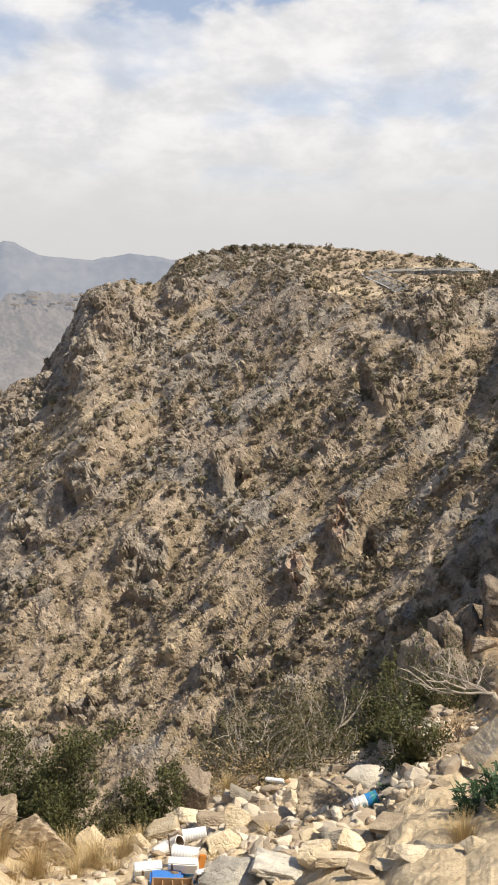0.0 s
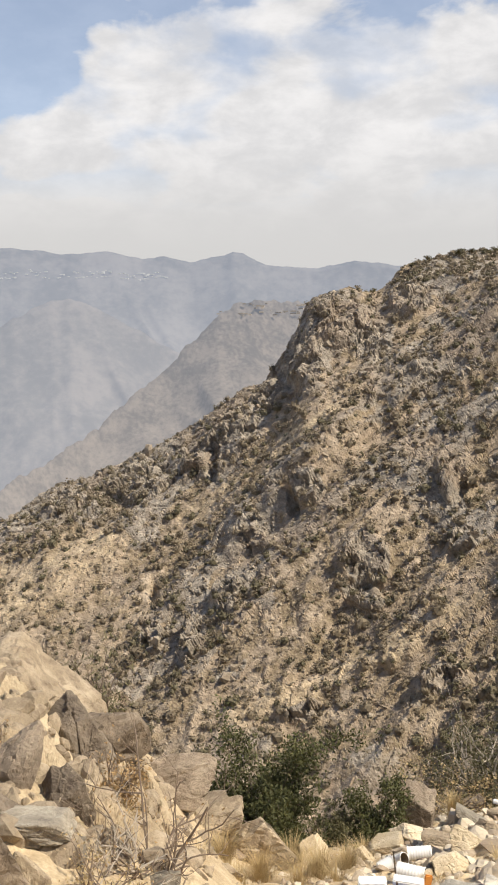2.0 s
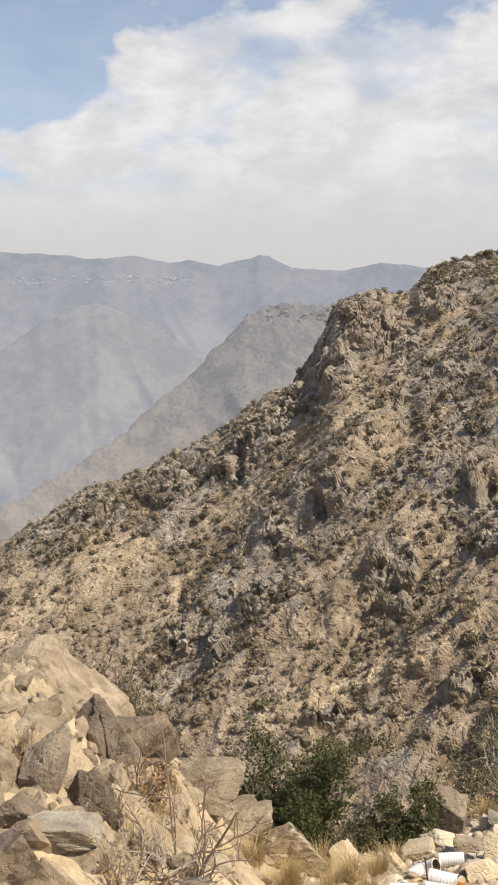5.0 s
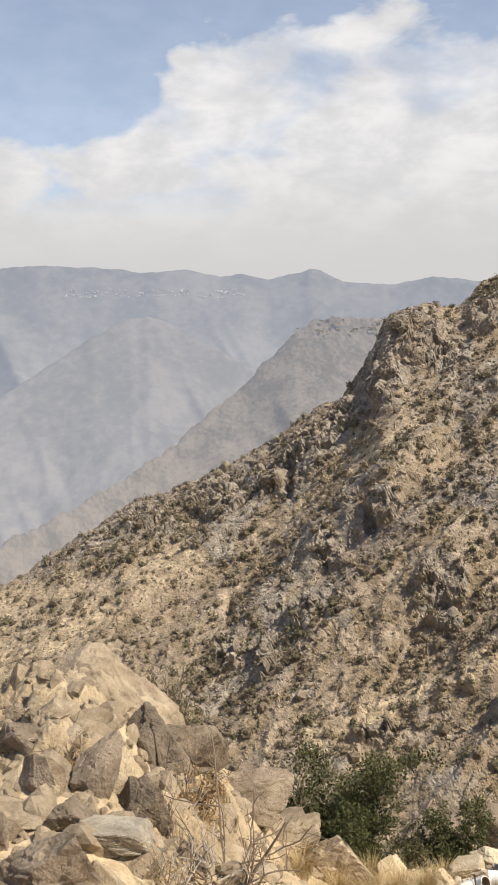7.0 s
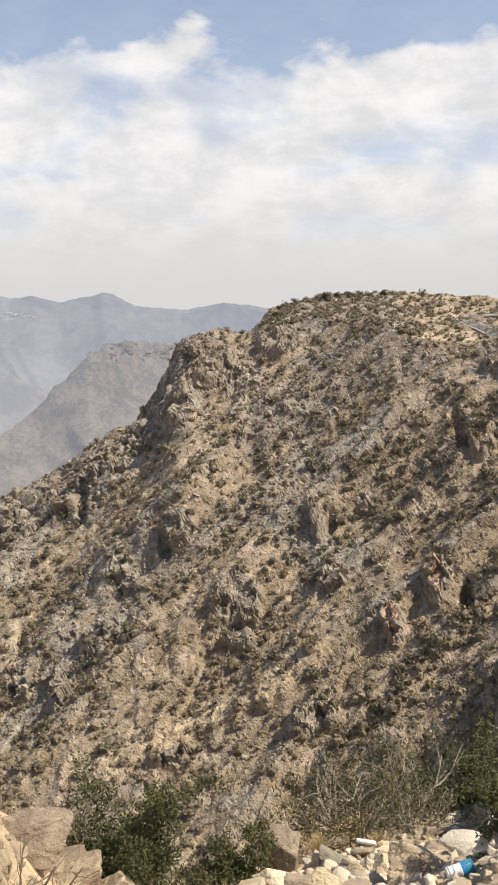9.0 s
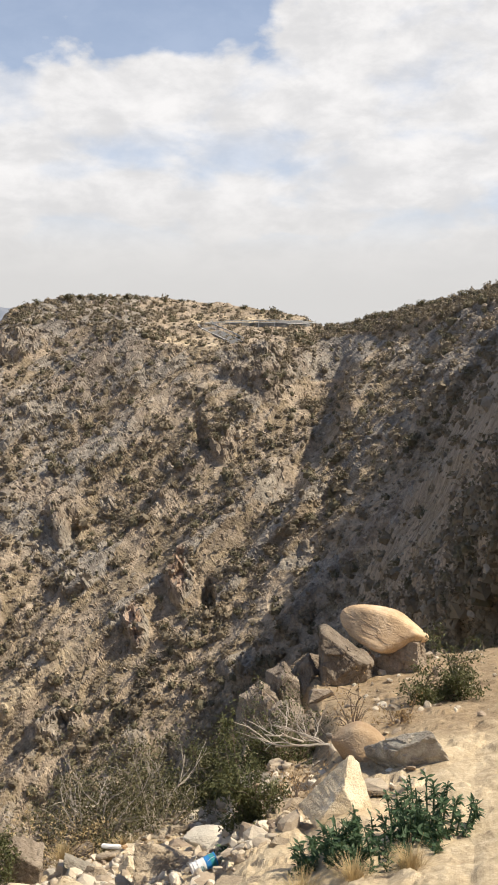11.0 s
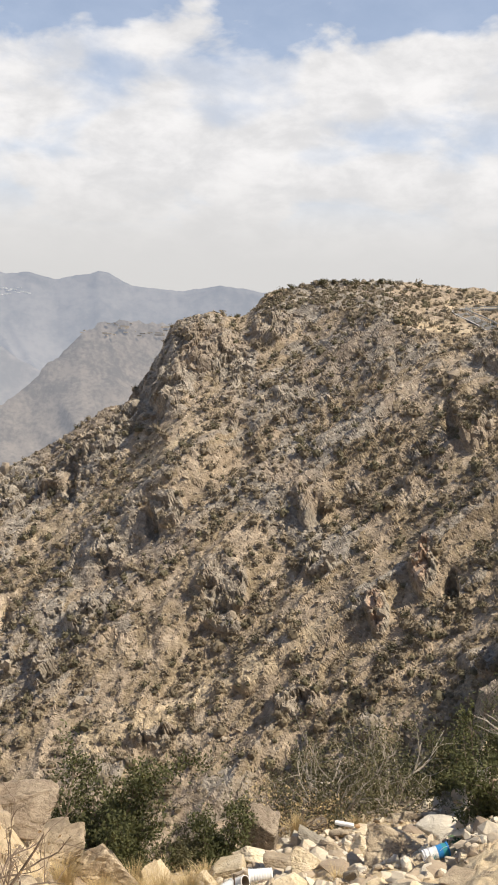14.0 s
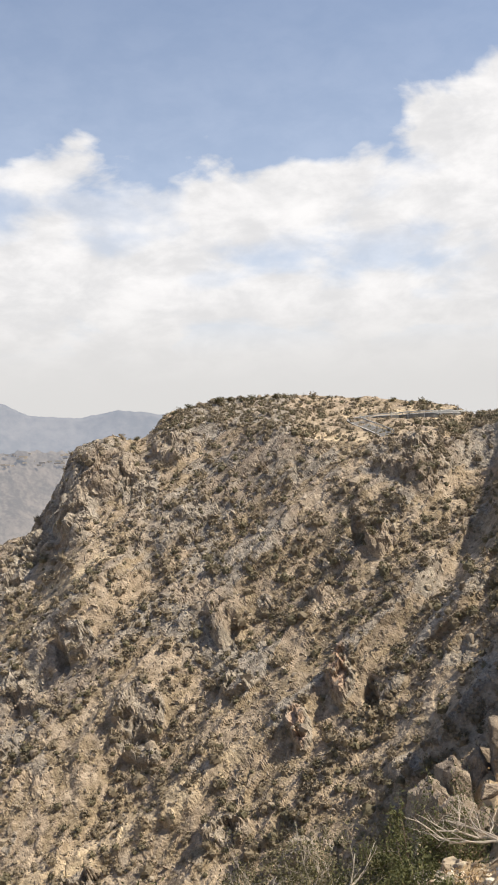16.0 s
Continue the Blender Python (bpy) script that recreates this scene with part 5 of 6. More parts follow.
rock("stone", "grey angular stone with rough faces", 3, M_GREY, -20.88, 4.67, (0.19, 0.15, 0.11), 164, 0, 0.0, 0.3)
rock("stone", "tan weathered stone with rough edges", 4, M_TAN, -33.86, 4.01, (0.19, 0.15, 0.09), 324, 0, 0.0, 0.3)
rock("stone", "grey angular stone with rough faces", 2, M_GREY, -23.52, 4.26, (0.14, 0.11, 0.12), 285, 0, 0.0, 0.3)
rock("stone", "tan weathered stone with rough edges", 1, M_TAN, -16.76, 5.29, (0.17, 0.14, 0.07), 101, 0, 0.0, 0.3)
rock("stone", "tan weathered stone with rough edges", 6, M_TAN, -14.62, 5.97, (0.24, 0.19, 0.09), 165, 0, 0.0, 0.3)


balanced = rock("boulder", "big smooth ochre boulder balanced on two smaller blocks", 9, M_ORANGE, 16.85, 12.48, (1.10, 0.9, 0.50), 0, 15, 0.43)


def shaped_rock(label, mat, bearing, r, size, seed, faces, lift=0.0, turn=0, lean=0):
    """A larger rock with faces of its own: each a direction (right, away, up) and a distance."""
    v, f = rock_shape(seed, 6, 6, 0.008, 0.034, False, faces)
    ob = new("boulder", mesh_of("boulder", v + (0, 0, 0.5), f, mat))
    ob.matrix_basis = Matrix.Translation(spot(bearing, r) + Vector((0, 0, lift))) @ pose(0, 0, 0, 0, lean, turn - bearing) @ Matrix.Diagonal((*size, 1))
    return tagged(ob, label, "rock", group="boulders")


WEDGE = ((-0.9, -0.2, 0.35, 0.62), (-0.42, 0.0, 0.9, 0.60), (0.0, -0.15, 1.0, 0.58), (0.70, -0.15, 0.70, 0.50), (0.88, -0.3, 0.3, 0.66), (0.05, -0.86, 0.5, 0.52), (0.5, -0.8, 0.4, 0.56), (-0.5, -0.75, 0.3, 0.62), (0, 1, 0, 0.7), (0, 0, -1, 0.6))
BLOCK = ((-1, -0.15, 0.05, 0.50), (0.55, -0.1, 0.83, 0.24), (0.95, -0.2, -0.1, 0.62), (-0.25, -0.1, 0.95, 0.62), (-0.1, -0.95, 0.2, 0.45), (0.45, -0.8, -0.4, 0.55), (0, 1, 0.1, 0.5), (0, 0, -1, 0.6))
shaped_rock("broad pale tan rock that crowns the outcrop, cracked and weathered", M_TAN, -26.3, 6.25, (1.30, 1.0, 0.86), 301, WEDGE, -0.62)
shaped_rock("brown and lilac-grey jointed rock face of the outcrop", M_BROWN, -22.6, 5.75, (0.62, 0.6, 0.62), 302, WEDGE, -0.28, 20)
shaped_rock("cracked brown block under a balanced boulder", M_BROWN, 14.75, 11.9, (0.68, 0.6, 0.64), 303, BLOCK, 0.0)
shaped_rock("low brown block propping a balanced boulder", M_BROWN, 17.9, 12.4, (0.60, 0.6, 0.50), 304, BLOCK, -0.05, 160)
shaped_rock("brown knob of rock at the edge of the shelf", M_BROWN, 12.55, 11.9, (0.40, 0.45, 0.50), 305, WEDGE, -0.14)
CLIFF = ((-0.85, -0.5, 0.12, 0.40), (-0.6, -0.75, -0.1, 0.52), (0.35, -0.93, 0.1, 0.60), (-0.35, -0.1, 0.93, 0.62), (0.45, 0.0, 0.9, 0.66), (0.9, 0.2, 0.1, 0.6), (0, 1, 0, 0.6), (0, 0, -1, 0.7))
shaped_rock("fractured brown rock on the rim of the drop", M_BROWN, 11.15, 11.7, (0.46, 0.6, 0.60), 306, CLIFF, -0.26)
shaped_rock("fractured brown rock face over the drop", M_BROWN, 10.0, 11.3, (0.55, 0.7, 0.85), 307, CLIFF, -0.46, 10)
shaped_rock("steep brown rock face beside dark shrubs", M_BROWN, 11.3, 10.6, (0.60, 0.7, 0.75), 308, CLIFF, -0.34, -8)
shaped_rock("steep brown rock face behind a fallen branch", M_BROWN, 12.6, 10.4, (0.50, 0.6, 0.48), 309, CLIFF, -0.20, -4)


def slab(bearing, r, mat, size, lean, label):
    """A split slab: a leaning wedge of layered stone with a sharp top."""
    v, f = ball(5)
    n = np.array([(-0.86, -0.42, 0.28), (0.62, -0.55, 0.56), (0.72, 0.62, 0.30), (-0.4, 0.9, 0.2), (0.15, -0.98, 0.12), (0, 0, -1.0)])
    n /= np.linalg.norm(n, axis=1, keepdims=True)
    h = np.array([0.42, 0.50, 0.62, 0.5, 0.5, 0.6])
    cut = h / np.maximum(v @ n.T, 0.05)
    p = v * np.minimum(cut.min(1), 1.5)[:, None]
    p += v * (0.02 * rough(p * (2, 2, 9), 3, 0.6, 3) + 0.015 * rough(p * 6, 3, 0.6, 4))[:, None]
    ob = new("boulder", mesh_of("boulder", p, f, mat))
    ob.matrix_basis = Matrix.Translation(spot(bearing, r) + Vector((0, 0, 0.4 * size[2]))) @ pose(0, 0, 0, 0, lean, -bearing) @ Matrix.Diagonal((*size, 1))
    tagged(ob, label, "rock", group="boulders")


slab(14.51, 6.46, M_PALE, (0.29, 0.22, 0.25), 20, "leaning pale slab of layered stone with a sharp top")

# ---- the shelf: plants ----
bush("juniper_bush", "dense dark green juniper bush at the edge of the shelf", 21, -12.50, 7.97, 0.80, 1.0, M_JUNIPER, 33660, 0.035, 18, 0.12)
bush("green_shrub", "low dark green shrub below the stones", 22, -5.74, 8.22, 0.46, 0.52, M_JUNIPER, 11880, 0.030, 12, 0.10)
bush("green_shrub", "low olive-green shrub with fine twigs", 23, -8.31, 8.16, 0.36, 0.42, M_OLIVE, 7128, 0.030, 12, 0.10, bare=0.2)
bush("twiggy_shrub", "wide grey-green shrub with many bare twigs", 24, 1.29, 9.68, 1.15, 0.85, M_OLIVE, 12000, 0.034, 22, 0.15, bare=0.3, bark=M_BLEACHED)
bush("twiggy_shrub", "grey-olive shrub with many bare twigs", 25, -0.70, 9.44, 0.8, 0.6, M_STRAW, 3600, 0.030, 14, 0.15, bare=0.3)
bush("twiggy_shrub", "tall grey-green shrub with pale stems", 26, 3.93, 10.28, 1.1, 0.95, M_OLIVE, 11500, 0.034, 18, 0.15, bare=0.3, bark=M_BLEACHED)
bush("dark_shrub", "dark green shrub with crooked stems", 27, 6.75, 10.88, 0.9, 0.8, M_JUNIPER, 16830, 0.035, 14, 0.15)
bush("dark_shrub", "dark green shrub below the crag", 28, 8.17, 11.44, 0.8, 0.8, M_JUNIPER, 8316, 0.035, 11, 0.30)
bush("juniper_bush", "small upright dark juniper bush among pale stones", 29, 9.2, 7.0, 0.36, 0.74, M_JUNIPER, 9108, 0.028, 10, 0.06)
bush("dark_shrub", "dark twiggy shrub in the shade of the crag", 30, 11.4, 9.4, 0.95, 0.6, M_JUNIPER, 6500, 0.030, 14, 0.12, bare=0.3)
bush("dark_shrub", "dark tangled shrub under the edge of the shelf", 41, 9.5, 9.4, 0.6, 0.7, M_JUNIPER, 6000, 0.032, 14, 0.14, bare=0.25)
bush("dark_shrub", "dark green bush on the sandy slope", 31, 19.51, 10.08, 0.7, 0.6, M_JUNIPER, 7128, 0.034, 10, 0.05)
bush("dry_shrub", "leafless brown twigs on the sandy slope", 32, 15.20, 9.16, 0.45, 0.5, M_RUST, 160, 0.03, 9, 0.04)
bush("dry_shrub", "withered brown bush on the sandy slope", 33, 11.93, 7.36, 0.42, 0.26, M_RUST, 1200, 0.025, 9, 0.03)
bush("dry_shrub", "withered low bush on the sandy slope", 34, 17.70, 9.12, 0.36, 0.24, M_RUST, 900, 0.025, 8, 0.03)
bush("spiky_shrub", "small spiky shrub behind the outcrop", 35, -21.51, 6.94, 0.38, 0.62, M_OLIVE, 1100, 0.05, 12, 0.10, 0.2, 0.3)
bush("dry_shrub", "tangle of dry straw-coloured stalks on the outcrop", 36, -27.96, 5.06, 0.22, 0.16, M_RUST, 500, 0.018, 10, 0.03)
bush("thorn_bush", "bare brown thorn bush with crooked branches", 37, -18.77, 4.50, 0.75, 0.55, M_RUST, 120, 0.02, 18, 0.05, depth=2)
bush("thorn_bush", "low tangle of bare grey twigs", 38, -20.75, 4.34, 0.5, 0.3, M_RUST, 200, 0.02, 12, 0.03, bark=M_BLEACHED)
bush("flowering_bush", "small bush with pale yellow seed heads", 39, -21.45, 4.00, 0.32, 0.24, M_STRAW, 1100, 0.012, 10, 0.03, 0.6)
bush("dry_shrub", "rust-brown withered bush in a cleft of the outcrop", 40, -20.98, 5.20, 0.32, 0.34, M_RUST, 2200, 0.022, 12, 0.04)
leafy_plant("lush green leafy plant beside pale rubble", 51, 17.22, 5.46, 0.62, 0.34, 60, 34)
leafy_plant("green leafy plant on gravel", 52, 13.76, 5.58, 0.36, 0.24, 28, 30)
leafy_plant("green leafy plant at the foot of a slab", 55, 19.67, 5.76, 0.5, 0.36, 40, 32)
leafy_plant("small green leafy plant behind a bucket", 53, 7.89, 6.78, 0.17, 0.18, 13, 22)
leafy_plant("small green sprig on gravel", 54, 11.84, 5.50, 0.12, 0.09, 8, 16)
for seed, (bearing, far, wide, tall) in enumerate(((12.44, 5.10, 0.30, 0.20), (15.36, 5.08, 0.26, 0.18), (18.49, 5.08, 0.26, 0.18), (-20.68, 4.98, 0.24, 0.20), (-14.6, 6.5, 0.34, 0.26), (-9.0, 7.0, 0.40, 0.26),
                                                   (-10.6, 7.3, 0.40, 0.28), (-7.4, 7.1, 0.36, 0.24), (-6.4, 7.5, 0.30, 0.2), (-12.4, 6.7, 0.36, 0.26), (-32.6, 5.7, 0.34, 0.12), (-1.2, 8.9, 0.3, 0.3), (2.2, 9.2, 0.3, 0.16))):
    tuft("grass_tuft", "tuft of dry golden grass", 70 + seed, bearing, far, wide, tall)
for seed, (bearing, far, wide, tall) in enumerate(((-0.6, 6.4, 0.22, 0.08), (1.2, 6.7, 0.3, 0.10), (4.2, 8.7, 0.26, 0.14), (8.6, 6.9, 0.16, 0.06), (-2.2, 6.1, 0.24, 0.1), (-13.8, 5.9, 0.34, 0.22), (-16.2, 5.6, 0.3, 0.2), (-25.4, 6.1, 0.2, 0.1), (-31.5, 5.4, 0.3, 0.1), (-10.2, 6.6, 0.4, 0.25), (-8.0, 6.6, 0.34, 0.22))):
    tuft("grass_tuft", "low tuft of withered straw", 90 + seed, bearing, far, wide, tall, 180)


def dead_tree():
    rng = np.random.default_rng(65)
    thing = new("dead_branch")
    thing.location = spot(14.12, 8.56) + Vector((0, 0, 0.06))
    lines = []
    side = (-math.cos(radians(13)), math.sin(radians(13)), 0.05)
    grow(rng, (0, 0, 0), side, 0.50, 0.014, 2, lines, 0.3, 0.32, 4)
    grow(rng, (-0.10, 0.02, 0.02), (-0.85, 0.25, 0.35), 0.50, 0.010, 2, lines, 0.0, 0.45, 4)
    grow(rng, (-0.25, 0.05, 0.03), (-0.7, 0.2, 0.6), 0.42, 0.009, 2, lines, 0.0, 0.45, 4)
    for line in lines:
        part("limb" if line[1] > 0.008 else "twig", mesh_of("limb", *tubes([line], 6), M_BLEACHED), thing)
    tagged(thing, "bleached bare branch fallen across the slope", "branch")


dead_tree()


# ---- the shelf: litter ----
M_WHITE = plain("white_plastic", (0.80, 0.79, 0.76), 0.45, 0.10)
M_BLUE = plain("blue_plastic", (0.035, 0.22, 0.52), 0.4, 0.12)
M_TEAL = plain("teal_plastic", (0.04, 0.27, 0.30), 0.4, 0.12)
M_CARD = plain("cardboard", (0.42, 0.27, 0.14), 0.9, 0.15)
M_INSIDE = plain("dirty_inside", (0.20, 0.15, 0.10), 0.9, 0.2)
M_FOAM = plain("white_foam", (0.82, 0.81, 0.78), 0.8, 0.06)
M_ORANGE_P = plain("orange_plastic", (0.62, 0.25, 0.05), 0.5, 0.15)


def lathe(profile, sides=28):
    """A turned shape from (radius, height) pairs."""
    a = np.arange(sides) / sides * 2 * np.pi
    v = np.concatenate([np.stack([r * np.cos(a), r * np.sin(a), np.full(sides, z)], -1) for r, z in profile])
    return v, sheet(len(profile), sides, True)


def box_bm(x, y, z, bevel=0.004, m=None):
    bm = bmesh.new()
    bmesh.ops.create_cube(bm, size=1.0, matrix=Matrix.Diagonal((x, y, z, 1)))
    bmesh.ops.bevel(bm, geom=bm.edges[:], offset=bevel, segments=2, affect="EDGES")
    if m is not None:
        bmesh.ops.transform(bm, matrix=m, verts=bm.verts)
    return bm


def bucket():
    thing = new("paint_bucket")
    thing.matrix_basis = Matrix.Translation(spot(6.75, 6.62) + Vector((0, 0, 0.07))) @ pose(0, 0, 0, 0, 0, 12) @ pose(0, 0, 0, 0, 74, 0) @ Matrix.Diagonal((0.64, 0.64, 0.66, 1)) @ pose(0, 0, -0.13)
    def ring(z0, z1, r0, r1, wall=0.004):
        return lathe(((r0 - wall, z0), (r0, z0), (r1, z1), (r1 - wall, z1), (r0 - wall, z0)))
    body = part("body", mesh_of("body", *lathe(((0.0, 0.012), (0.055, 0.012), (0.060, 0.0), (0.064, 0.004), (0.068, 0.15), (0.065, 0.15), (0.061, 0.02), (0.0, 0.02))), M_WHITE), thing, "white plastic body with faded print")
    for z in (0.03, 0.075, 0.135):
        part("rib", mesh_of("rib", *lathe(((0.064, z - 0.006), (0.072, z - 0.004), (0.0722, z + 0.004), (0.064, z + 0.006))), M_WHITE), body)
    part("label", mesh_of("label", *ring(0.152, 0.205, 0.0690, 0.0700), M_BLUE), thing, "blue printed band")
    part("label", mesh_of("label", *ring(0.205, 0.262, 0.0700, 0.0705), M_TEAL), thing, "teal printed band")
    part("lid", mesh_of("lid", *lathe(((0.0, 0.268), (0.066, 0.268), (0.074, 0.270), (0.075, 0.256), (0.071, 0.254))), M_BLUE), thing, "blue plastic lid")
    for k, (z, w) in enumerate(((0.048, 0.05), (0.06, 0.07), (0.10, 0.06), (0.115, 0.04))):
        bm = box_bm(w, 0.0016, 0.005, 0.0004, pose(0, -0.0672, z))
        part("printed_line", (bm, M_TEAL), body)
    arc = [(0.072 * math.cos(a), 0.072 * math.sin(a) * 0.3 - 0.075, 0.25 - 0.09 * math.sin(a)) for a in np.linspace(0, math.pi, 14)]
    part("handle", mesh_of("handle", *tubes([(arc, 0.002, 0.002)], 6), M_WHITE), thing, "thin wire handle")
    tagged(thing, "white and blue plastic paint bucket lying on its side", "bucket")


def pot(bearing, r, radius, length, turn, lean, label):
    thing = new("plastic_pot")
    thing.matrix_basis = Matrix.Translation(spot(bearing, r) + Vector((0, 0, radius * 0.9))) @ pose(0, 0, 0, 0, 0, turn) @ pose(0, 0, 0, 0, lean, 0) @ pose(0, 0, -length / 2)
    rows = [(0.0, 0.0), (radius * 0.86, 0.0)]
    for k in range(9):
        z = length * (k + 0.5) / 9
        rows += [(radius * (0.88 + 0.1 * k / 9), z - 0.004), (radius * (0.92 + 0.1 * k / 9), z), (radius * (0.88 + 0.1 * k / 9), z + 0.004)]
    rows += [(radius * 1.06, length - 0.006), (radius * 1.06, length), (radius * 0.96, length)]
    part("body", mesh_of("body", *lathe(rows), M_WHITE, True), thing)
    part("inside", mesh_of("inside", *lathe(((radius * 0.955, length), (radius * 0.80, 0.012), (0.0, 0.012))), M_INSIDE), thing, "dirty brown inside")
    tagged(thing, label, "pot", group="discarded pots")


bucket()
pot(-3.20, 7.00, 0.050, 0.17, 5, -98, "white ribbed plastic pot lying on its side")
pot(-3.77, 6.28, 0.055, 0.18, -8, 96, "white crumpled plastic pot lying among stones")
pot(-5.13, 6.70, 0.048, 0.11, 25, 70, "white plastic pot half buried in rubble")
pot(-4.37, 6.86, 0.042, 0.10, -30, 60, "small white plastic pot tipped over")


def carton():
    thing = new("carton")
    thing.matrix_basis = Matrix.Translation(spot(-4.56, 5.38) + Vector((0, 0, 0.0))) @ pose(0, 0, 0, 10, 6, 8) @ Matrix.Diagonal((0.85, 0.85, 0.8, 1))
    for k, (w, d, x, y) in enumerate(((0.26, 0.006, 0, -0.09), (0.26, 0.006, 0, 0.09), (0.006, 0.18, -0.13, 0), (0.006, 0.18, 0.13, 0))):
        part("side", (box_bm(w, d, 0.12, 0.001, pose(x, y, 0)), M_CARD), thing)
    for x in (-0.065, 0.0, 0.065):
        part("divider", (box_bm(0.005, 0.168, 0.10, 0.001, pose(x, 0, 0)), M_CARD), thing)
    part("base", (box_bm(0.25, 0.17, 0.005, 0.001, pose(0, 0, -0.057)), M_CARD), thing)
    tagged(thing, "open brown cardboard carton with dividers", "carton")


def packet(bearing, r, size, turn, tilt, label, band):
    thing = new("packet")
    x, y, z = size
    thing.matrix_basis = Matrix.Translation(spot(bearing, r) + Vector((0, 0, z * 0.5))) @ pose(0, 0, 0, tilt, 0, turn)
    part("body", (box_bm(x, y, z, 0.006), M_WHITE), thing)
    part("band", (box_bm(x + 0.004, y + 0.004, z * 0.28, 0.003, pose(0, 0, -z * 0.30)), M_BLUE), thing, "blue printed band")
    part("stripe", (box_bm(x * 0.08, y + 0.006, z * 0.9, 0.002, pose(-x * band, 0, 0)), M_INSIDE), thing, "dark printed stripe")
    tagged(thing, label, "packet", group="discarded packets")


carton()
packet(-5.98, 5.94, (0.17, 0.07, 0.12), 10, 22, "white and blue paper packet lying in rubble", 0.2)
packet(-3.88, 5.84, (0.18, 0.06, 0.11), -6, 20, "white and blue packet beside a carton", 0.35)
packet(-2.71, 5.48, (0.11, 0.03, 0.12), 20, 35, "white packet leaning on a boulder", 0.4)


def simple(name, label, category, bm, mat, bearing, r, lift, turn, tilt=0, lean=0):
    me = bpy.data.meshes.new(name)
    bm.to_mesh(me)
    bm.free()
    me.materials.append(mat)
    ob = new(name, me)
    ob.matrix_basis = Matrix.Translation(spot(bearing, r) + Vector((0, 0, lift))) @ pose(0, 0, 0, tilt, lean, turn)
    return tagged(ob, label, category)


simple("foam_strip", "white foam strip lying on the stones", "litter", box_bm(0.17, 0.05, 0.028, 0.006), M_FOAM, 1.5, 8.9, 0.08, -8, 0, 4)
simple("card_scrap", "brown card scrap at the end of a foam strip", "litter", box_bm(0.05, 0.04, 0.02, 0.006), M_CARD, 2.25, 8.85, 0.06, 20, 10)
simple("plastic_scrap", "upright orange plastic scrap beside a carton", "litter", box_bm(0.045, 0.02, 0.12, 0.006), M_ORANGE_P, -2.84, 5.86, 0.05, 10, 0, 12)
simple("paper_scrap", "white crumpled paper on dry ground", "litter", box_bm(0.10, 0.06, 0.012, 0.004), M_FOAM, -17.0, 5.2, 0.03, 30, 14, 10)
simple("blue_bag", "crumpled bright blue plastic bag under a carton", "litter", box_bm(0.20, 0.12, 0.04, 0.015), plain("blue_bag", (0.04, 0.20, 0.62), 0.35, 0.2, 20.0, 0.5, 0.0, 0.02), -4.88, 5.78, 0.02, 6, 8, 3)
simple("stick", "thin dark stick standing in rubble", "stick", box_bm(0.009, 0.009, 0.24, 0.003), M_DARK, -4.64, 6.20, 0.10, 0, 0, -6)


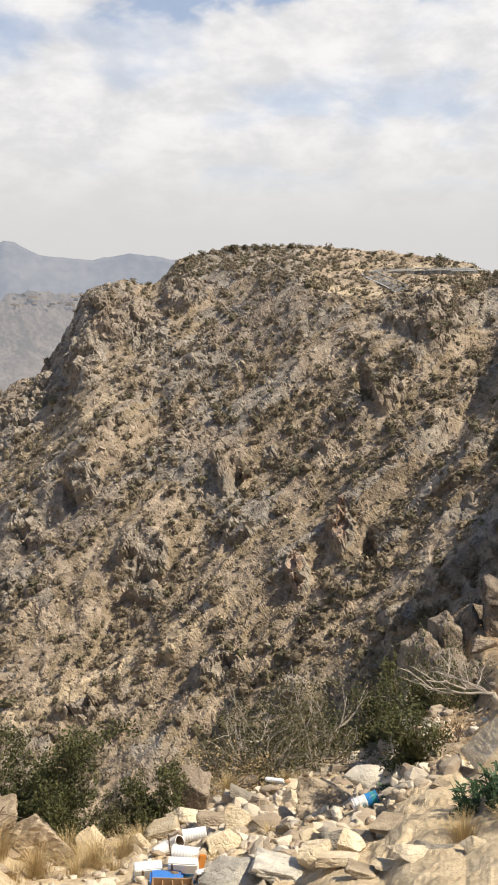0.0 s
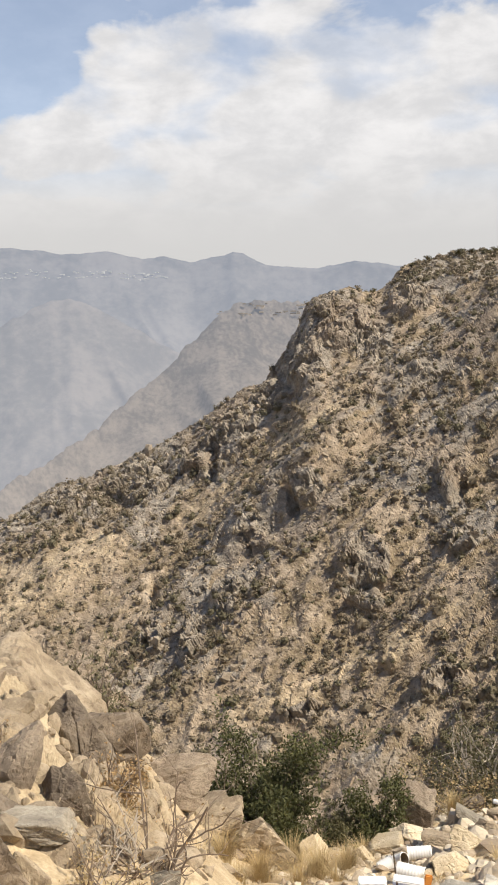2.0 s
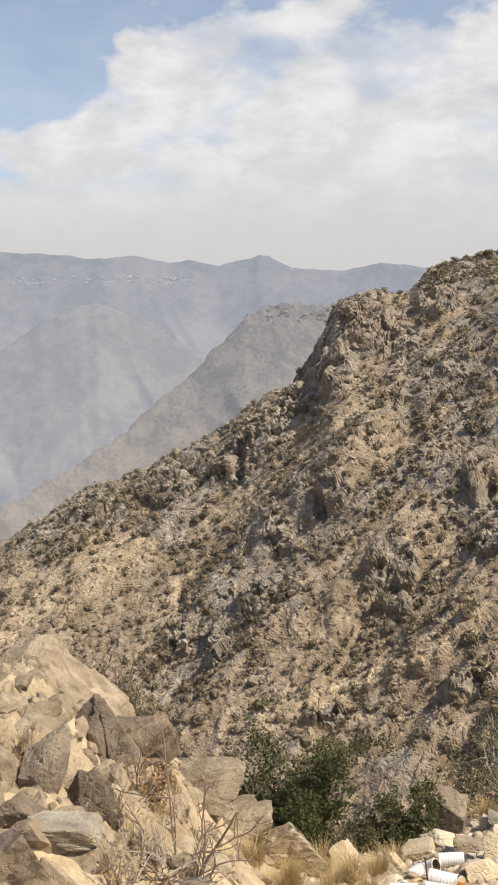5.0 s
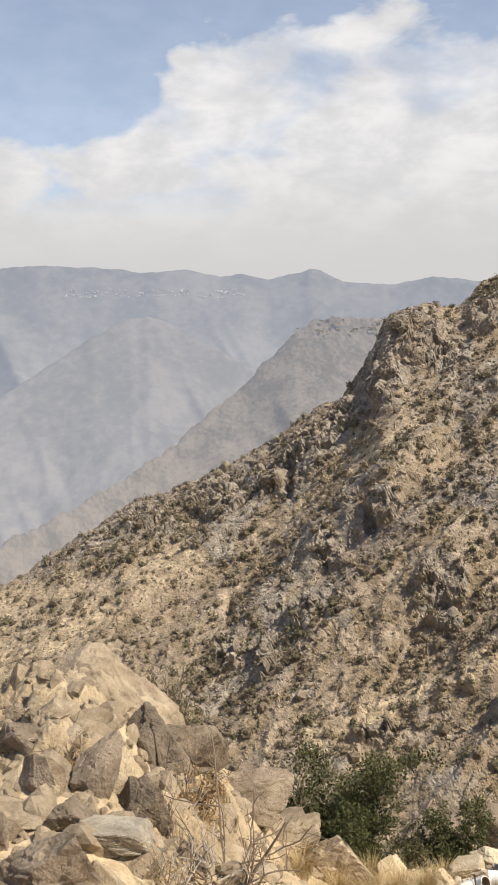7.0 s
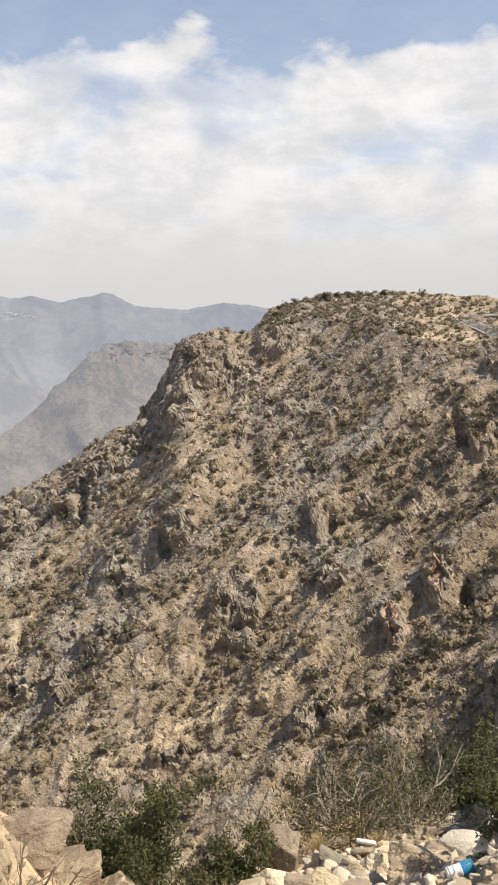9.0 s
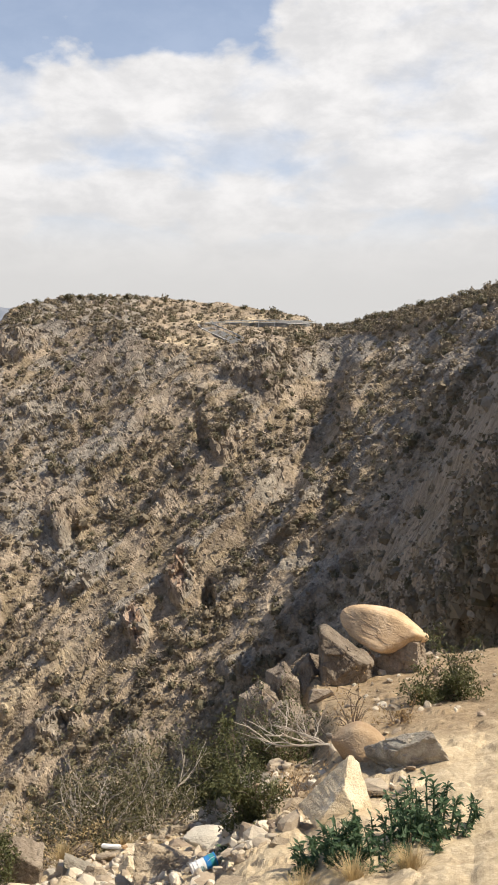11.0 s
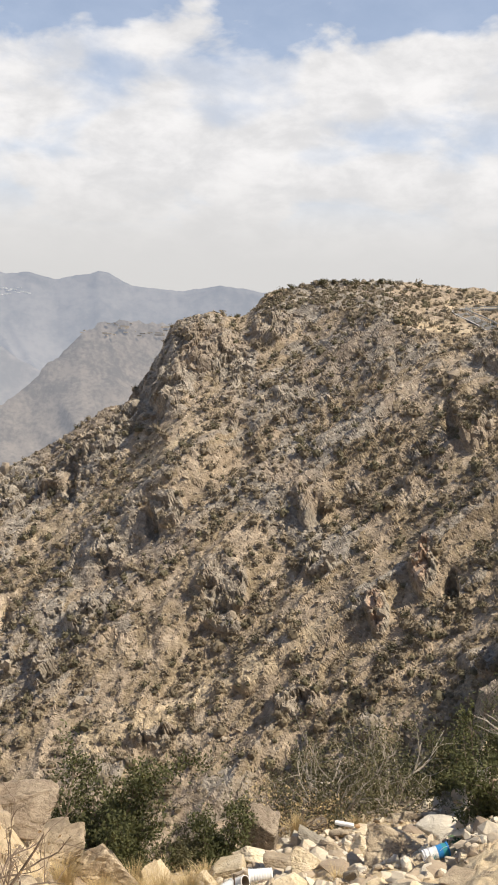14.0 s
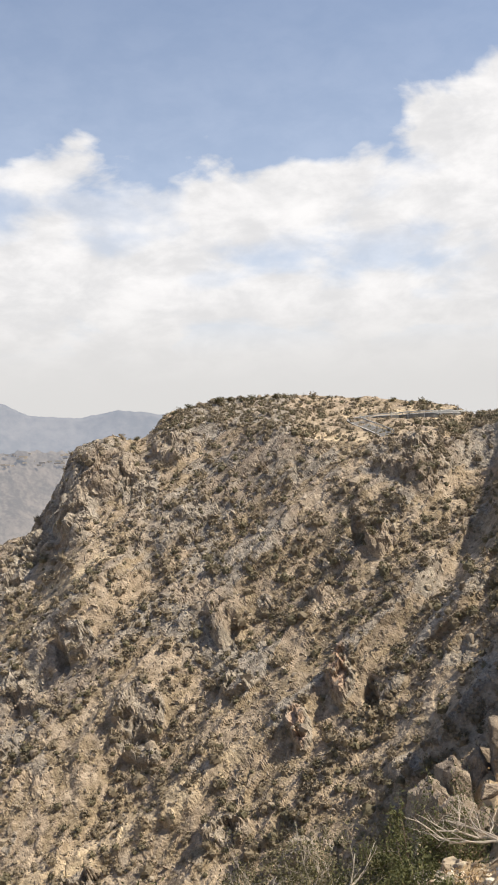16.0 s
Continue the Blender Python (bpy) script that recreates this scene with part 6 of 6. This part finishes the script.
# ---- the road on the ridge ----
def road():
    # bearing and height angle along the road, from behind the crag round a bend and along the terrace
    track = np.array([(8.50, 2.20), (8.02, 2.55), (7.32, 2.86), (6.78, 3.10), (6.52, 3.26), (6.85, 3.36), (8.05, 3.40), (10.5, 3.38), (12.7, 3.50)])
    k = np.linspace(0, len(track) - 1, 90)
    b, e = (np.convolve(np.pad(np.interp(k, range(len(track)), track[:, c]), 5, mode="edge"), np.ones(11) / 11, "valid") for c in (0, 1))
    far = np.linspace(150, 246, 400)
    r = np.array([far[np.argmin(np.abs(np.degrees(np.arctan2(land(np.full(400, x), far) - EYE, far)) - y))] for x, y in zip(b, e)])
    mid = np.array([spot(x, y)[:] for x, y in zip(b, r)])
    mid[:, 2] = np.convolve(np.pad(mid[:, 2], 6, mode="edge"), np.ones(13) / 13, "valid") + 0.15
    along = np.gradient(mid[:, :2], axis=0)
    along /= np.linalg.norm(along, axis=1, keepdims=True)
    side = np.stack([along[:, 1], -along[:, 0], np.zeros(len(mid))], -1)
    mat, n = material("asphalt")
    g = n.noise(n.add("ShaderNodeTexCoord").outputs["Object"], 1.2, 6.0, 0.6)
    finish(n, n.mix(g, (0.13, 0.127, 0.12), (0.19, 0.185, 0.175)), 0.85, g, 0.02)
    def ribbon(lo, hi, lift, thick):
        """A strip that lies on the slope of the hill, from one offset to another across the road."""
        rows = []
        for off, low in ((lo, thick), (lo, 0), (hi, 0), (hi, thick)):
            line = mid + side * off
            line[:, 2] = [spot(math.degrees(math.atan2(x, y)), math.hypot(x, y)).z for x, y in line[:, :2]]
            line[:, 2] = np.convolve(np.pad(line[:, 2], 8, mode="edge"), np.ones(17) / 17, "valid") + 0.55 + lift - low
            rows.append(line)
        return np.concatenate(rows), sheet(4, len(mid))
    ob = tagged(new("road", mesh_of("road", *ribbon(-1.3, 1.3, 0.0, 0.9), mat)), "grey asphalt road climbing over the ridge", "road", kind="structure")
    paint = plain("road_paint", (0.48, 0.46, 0.42), 0.8)
    for lo in (-1.22, 1.06):
        part("edge_line", mesh_of("edge_line", *ribbon(lo, lo + 0.18, 0.012, 0.01), paint), ob)
    steel = plain("guard_rail", (0.42, 0.42, 0.40), 0.6, 0.1, 2.0, 0.5, 0.2)
    for s in (1.5,):
        rail = tagged(new("guard_rail"), "galvanised guard rail beside the road", "guard rail", group="guard rails")
        part("beam", mesh_of("beam", *ribbon(s, s + 0.08, 0.65, 0.22), steel), rail)
        me = mesh_of("post", *lathe(((0.05, -1.2), (0.05, 0.8), (0.0, 0.8)), 6), steel)
        for i in range(2, 88, 4):
            part("post", me, rail, "", Matrix.Translation(Vector(mid[i] + side[i] * (s + 0.04)) + Vector((0, 0, 0.3))))


road()


# ---- far villages ----
def village(name, label, hills, count, b0, b1, e0, e1, size, seed, tone_a, tone_b, veil):
    """Pale houses and terrace walls that stand on a far range, a few metres each."""
    rng = np.random.default_rng(seed)
    p = np.array([v.co[:] for v in hills.data.vertices])
    bearing, r = np.degrees(np.arctan2(p[:, 0], p[:, 1])), np.hypot(p[:, 0], p[:, 1])
    rise = np.degrees(np.arctan2(p[:, 2] - EYE, r))
    slope = np.flatnonzero((bearing > b0) & (bearing < b1) & (rise > e0) & (rise < e1))
    bm = bmesh.new()
    for at in p[rng.choice(slope, count)]:
        w, d, h = size * rng.uniform(0.8, 2.6), size, size * rng.uniform(0.35, 0.7)
        down = rng.uniform(0.0, 2.2) * size
        shift = Vector((rng.uniform(-4, 4) * size, -1.2 * down, 0.3 * h - down))
        bmesh.ops.create_cube(bm, size=1.0, matrix=Matrix.Translation(Vector(at) + shift) @ pose(0, 0, 0, 0, 0, rng.uniform(-20, 20)) @ Matrix.Diagonal((w, d, h, 1)))
    mat, n = material(name)
    own = n.add("ShaderNodeNewGeometry").outputs["Random Per Island"]
    # houses and walls glow with a haze veil put into their emission
    n.add("ShaderNodeOutputMaterial", ins={0: n.add("ShaderNodeBsdfPrincipled", ins={"Base Color": n.mix(own, tone_a, tone_b), "Roughness": 1.0,
          "Emission Color": (*veil, 1), "Emission Strength": 1.0}).outputs[0]})
    me = bpy.data.meshes.new(name)
    bm.to_mesh(me)
    bm.free()
    me.materials.append(mat)
    tagged(new(name, me), label, "village", kind="stuff")


village("ridge_terraces", "pale terrace walls and huts on the middle ridge", MIDDLE_RIDGE, 60, -13.6, -9.6, 1.75, 2.35, 2.4, 9, (0.13, 0.105, 0.08), (0.34, 0.29, 0.22), (0.075, 0.08, 0.088))
village("distant_village", "pale houses scattered along a far hazy plateau", FAR_RANGE, 230, -27.0, -17.0, 3.68, 4.15, 5.5, 3, (0.10, 0.10, 0.09), (0.30, 0.29, 0.27), (0.30, 0.31, 0.33))
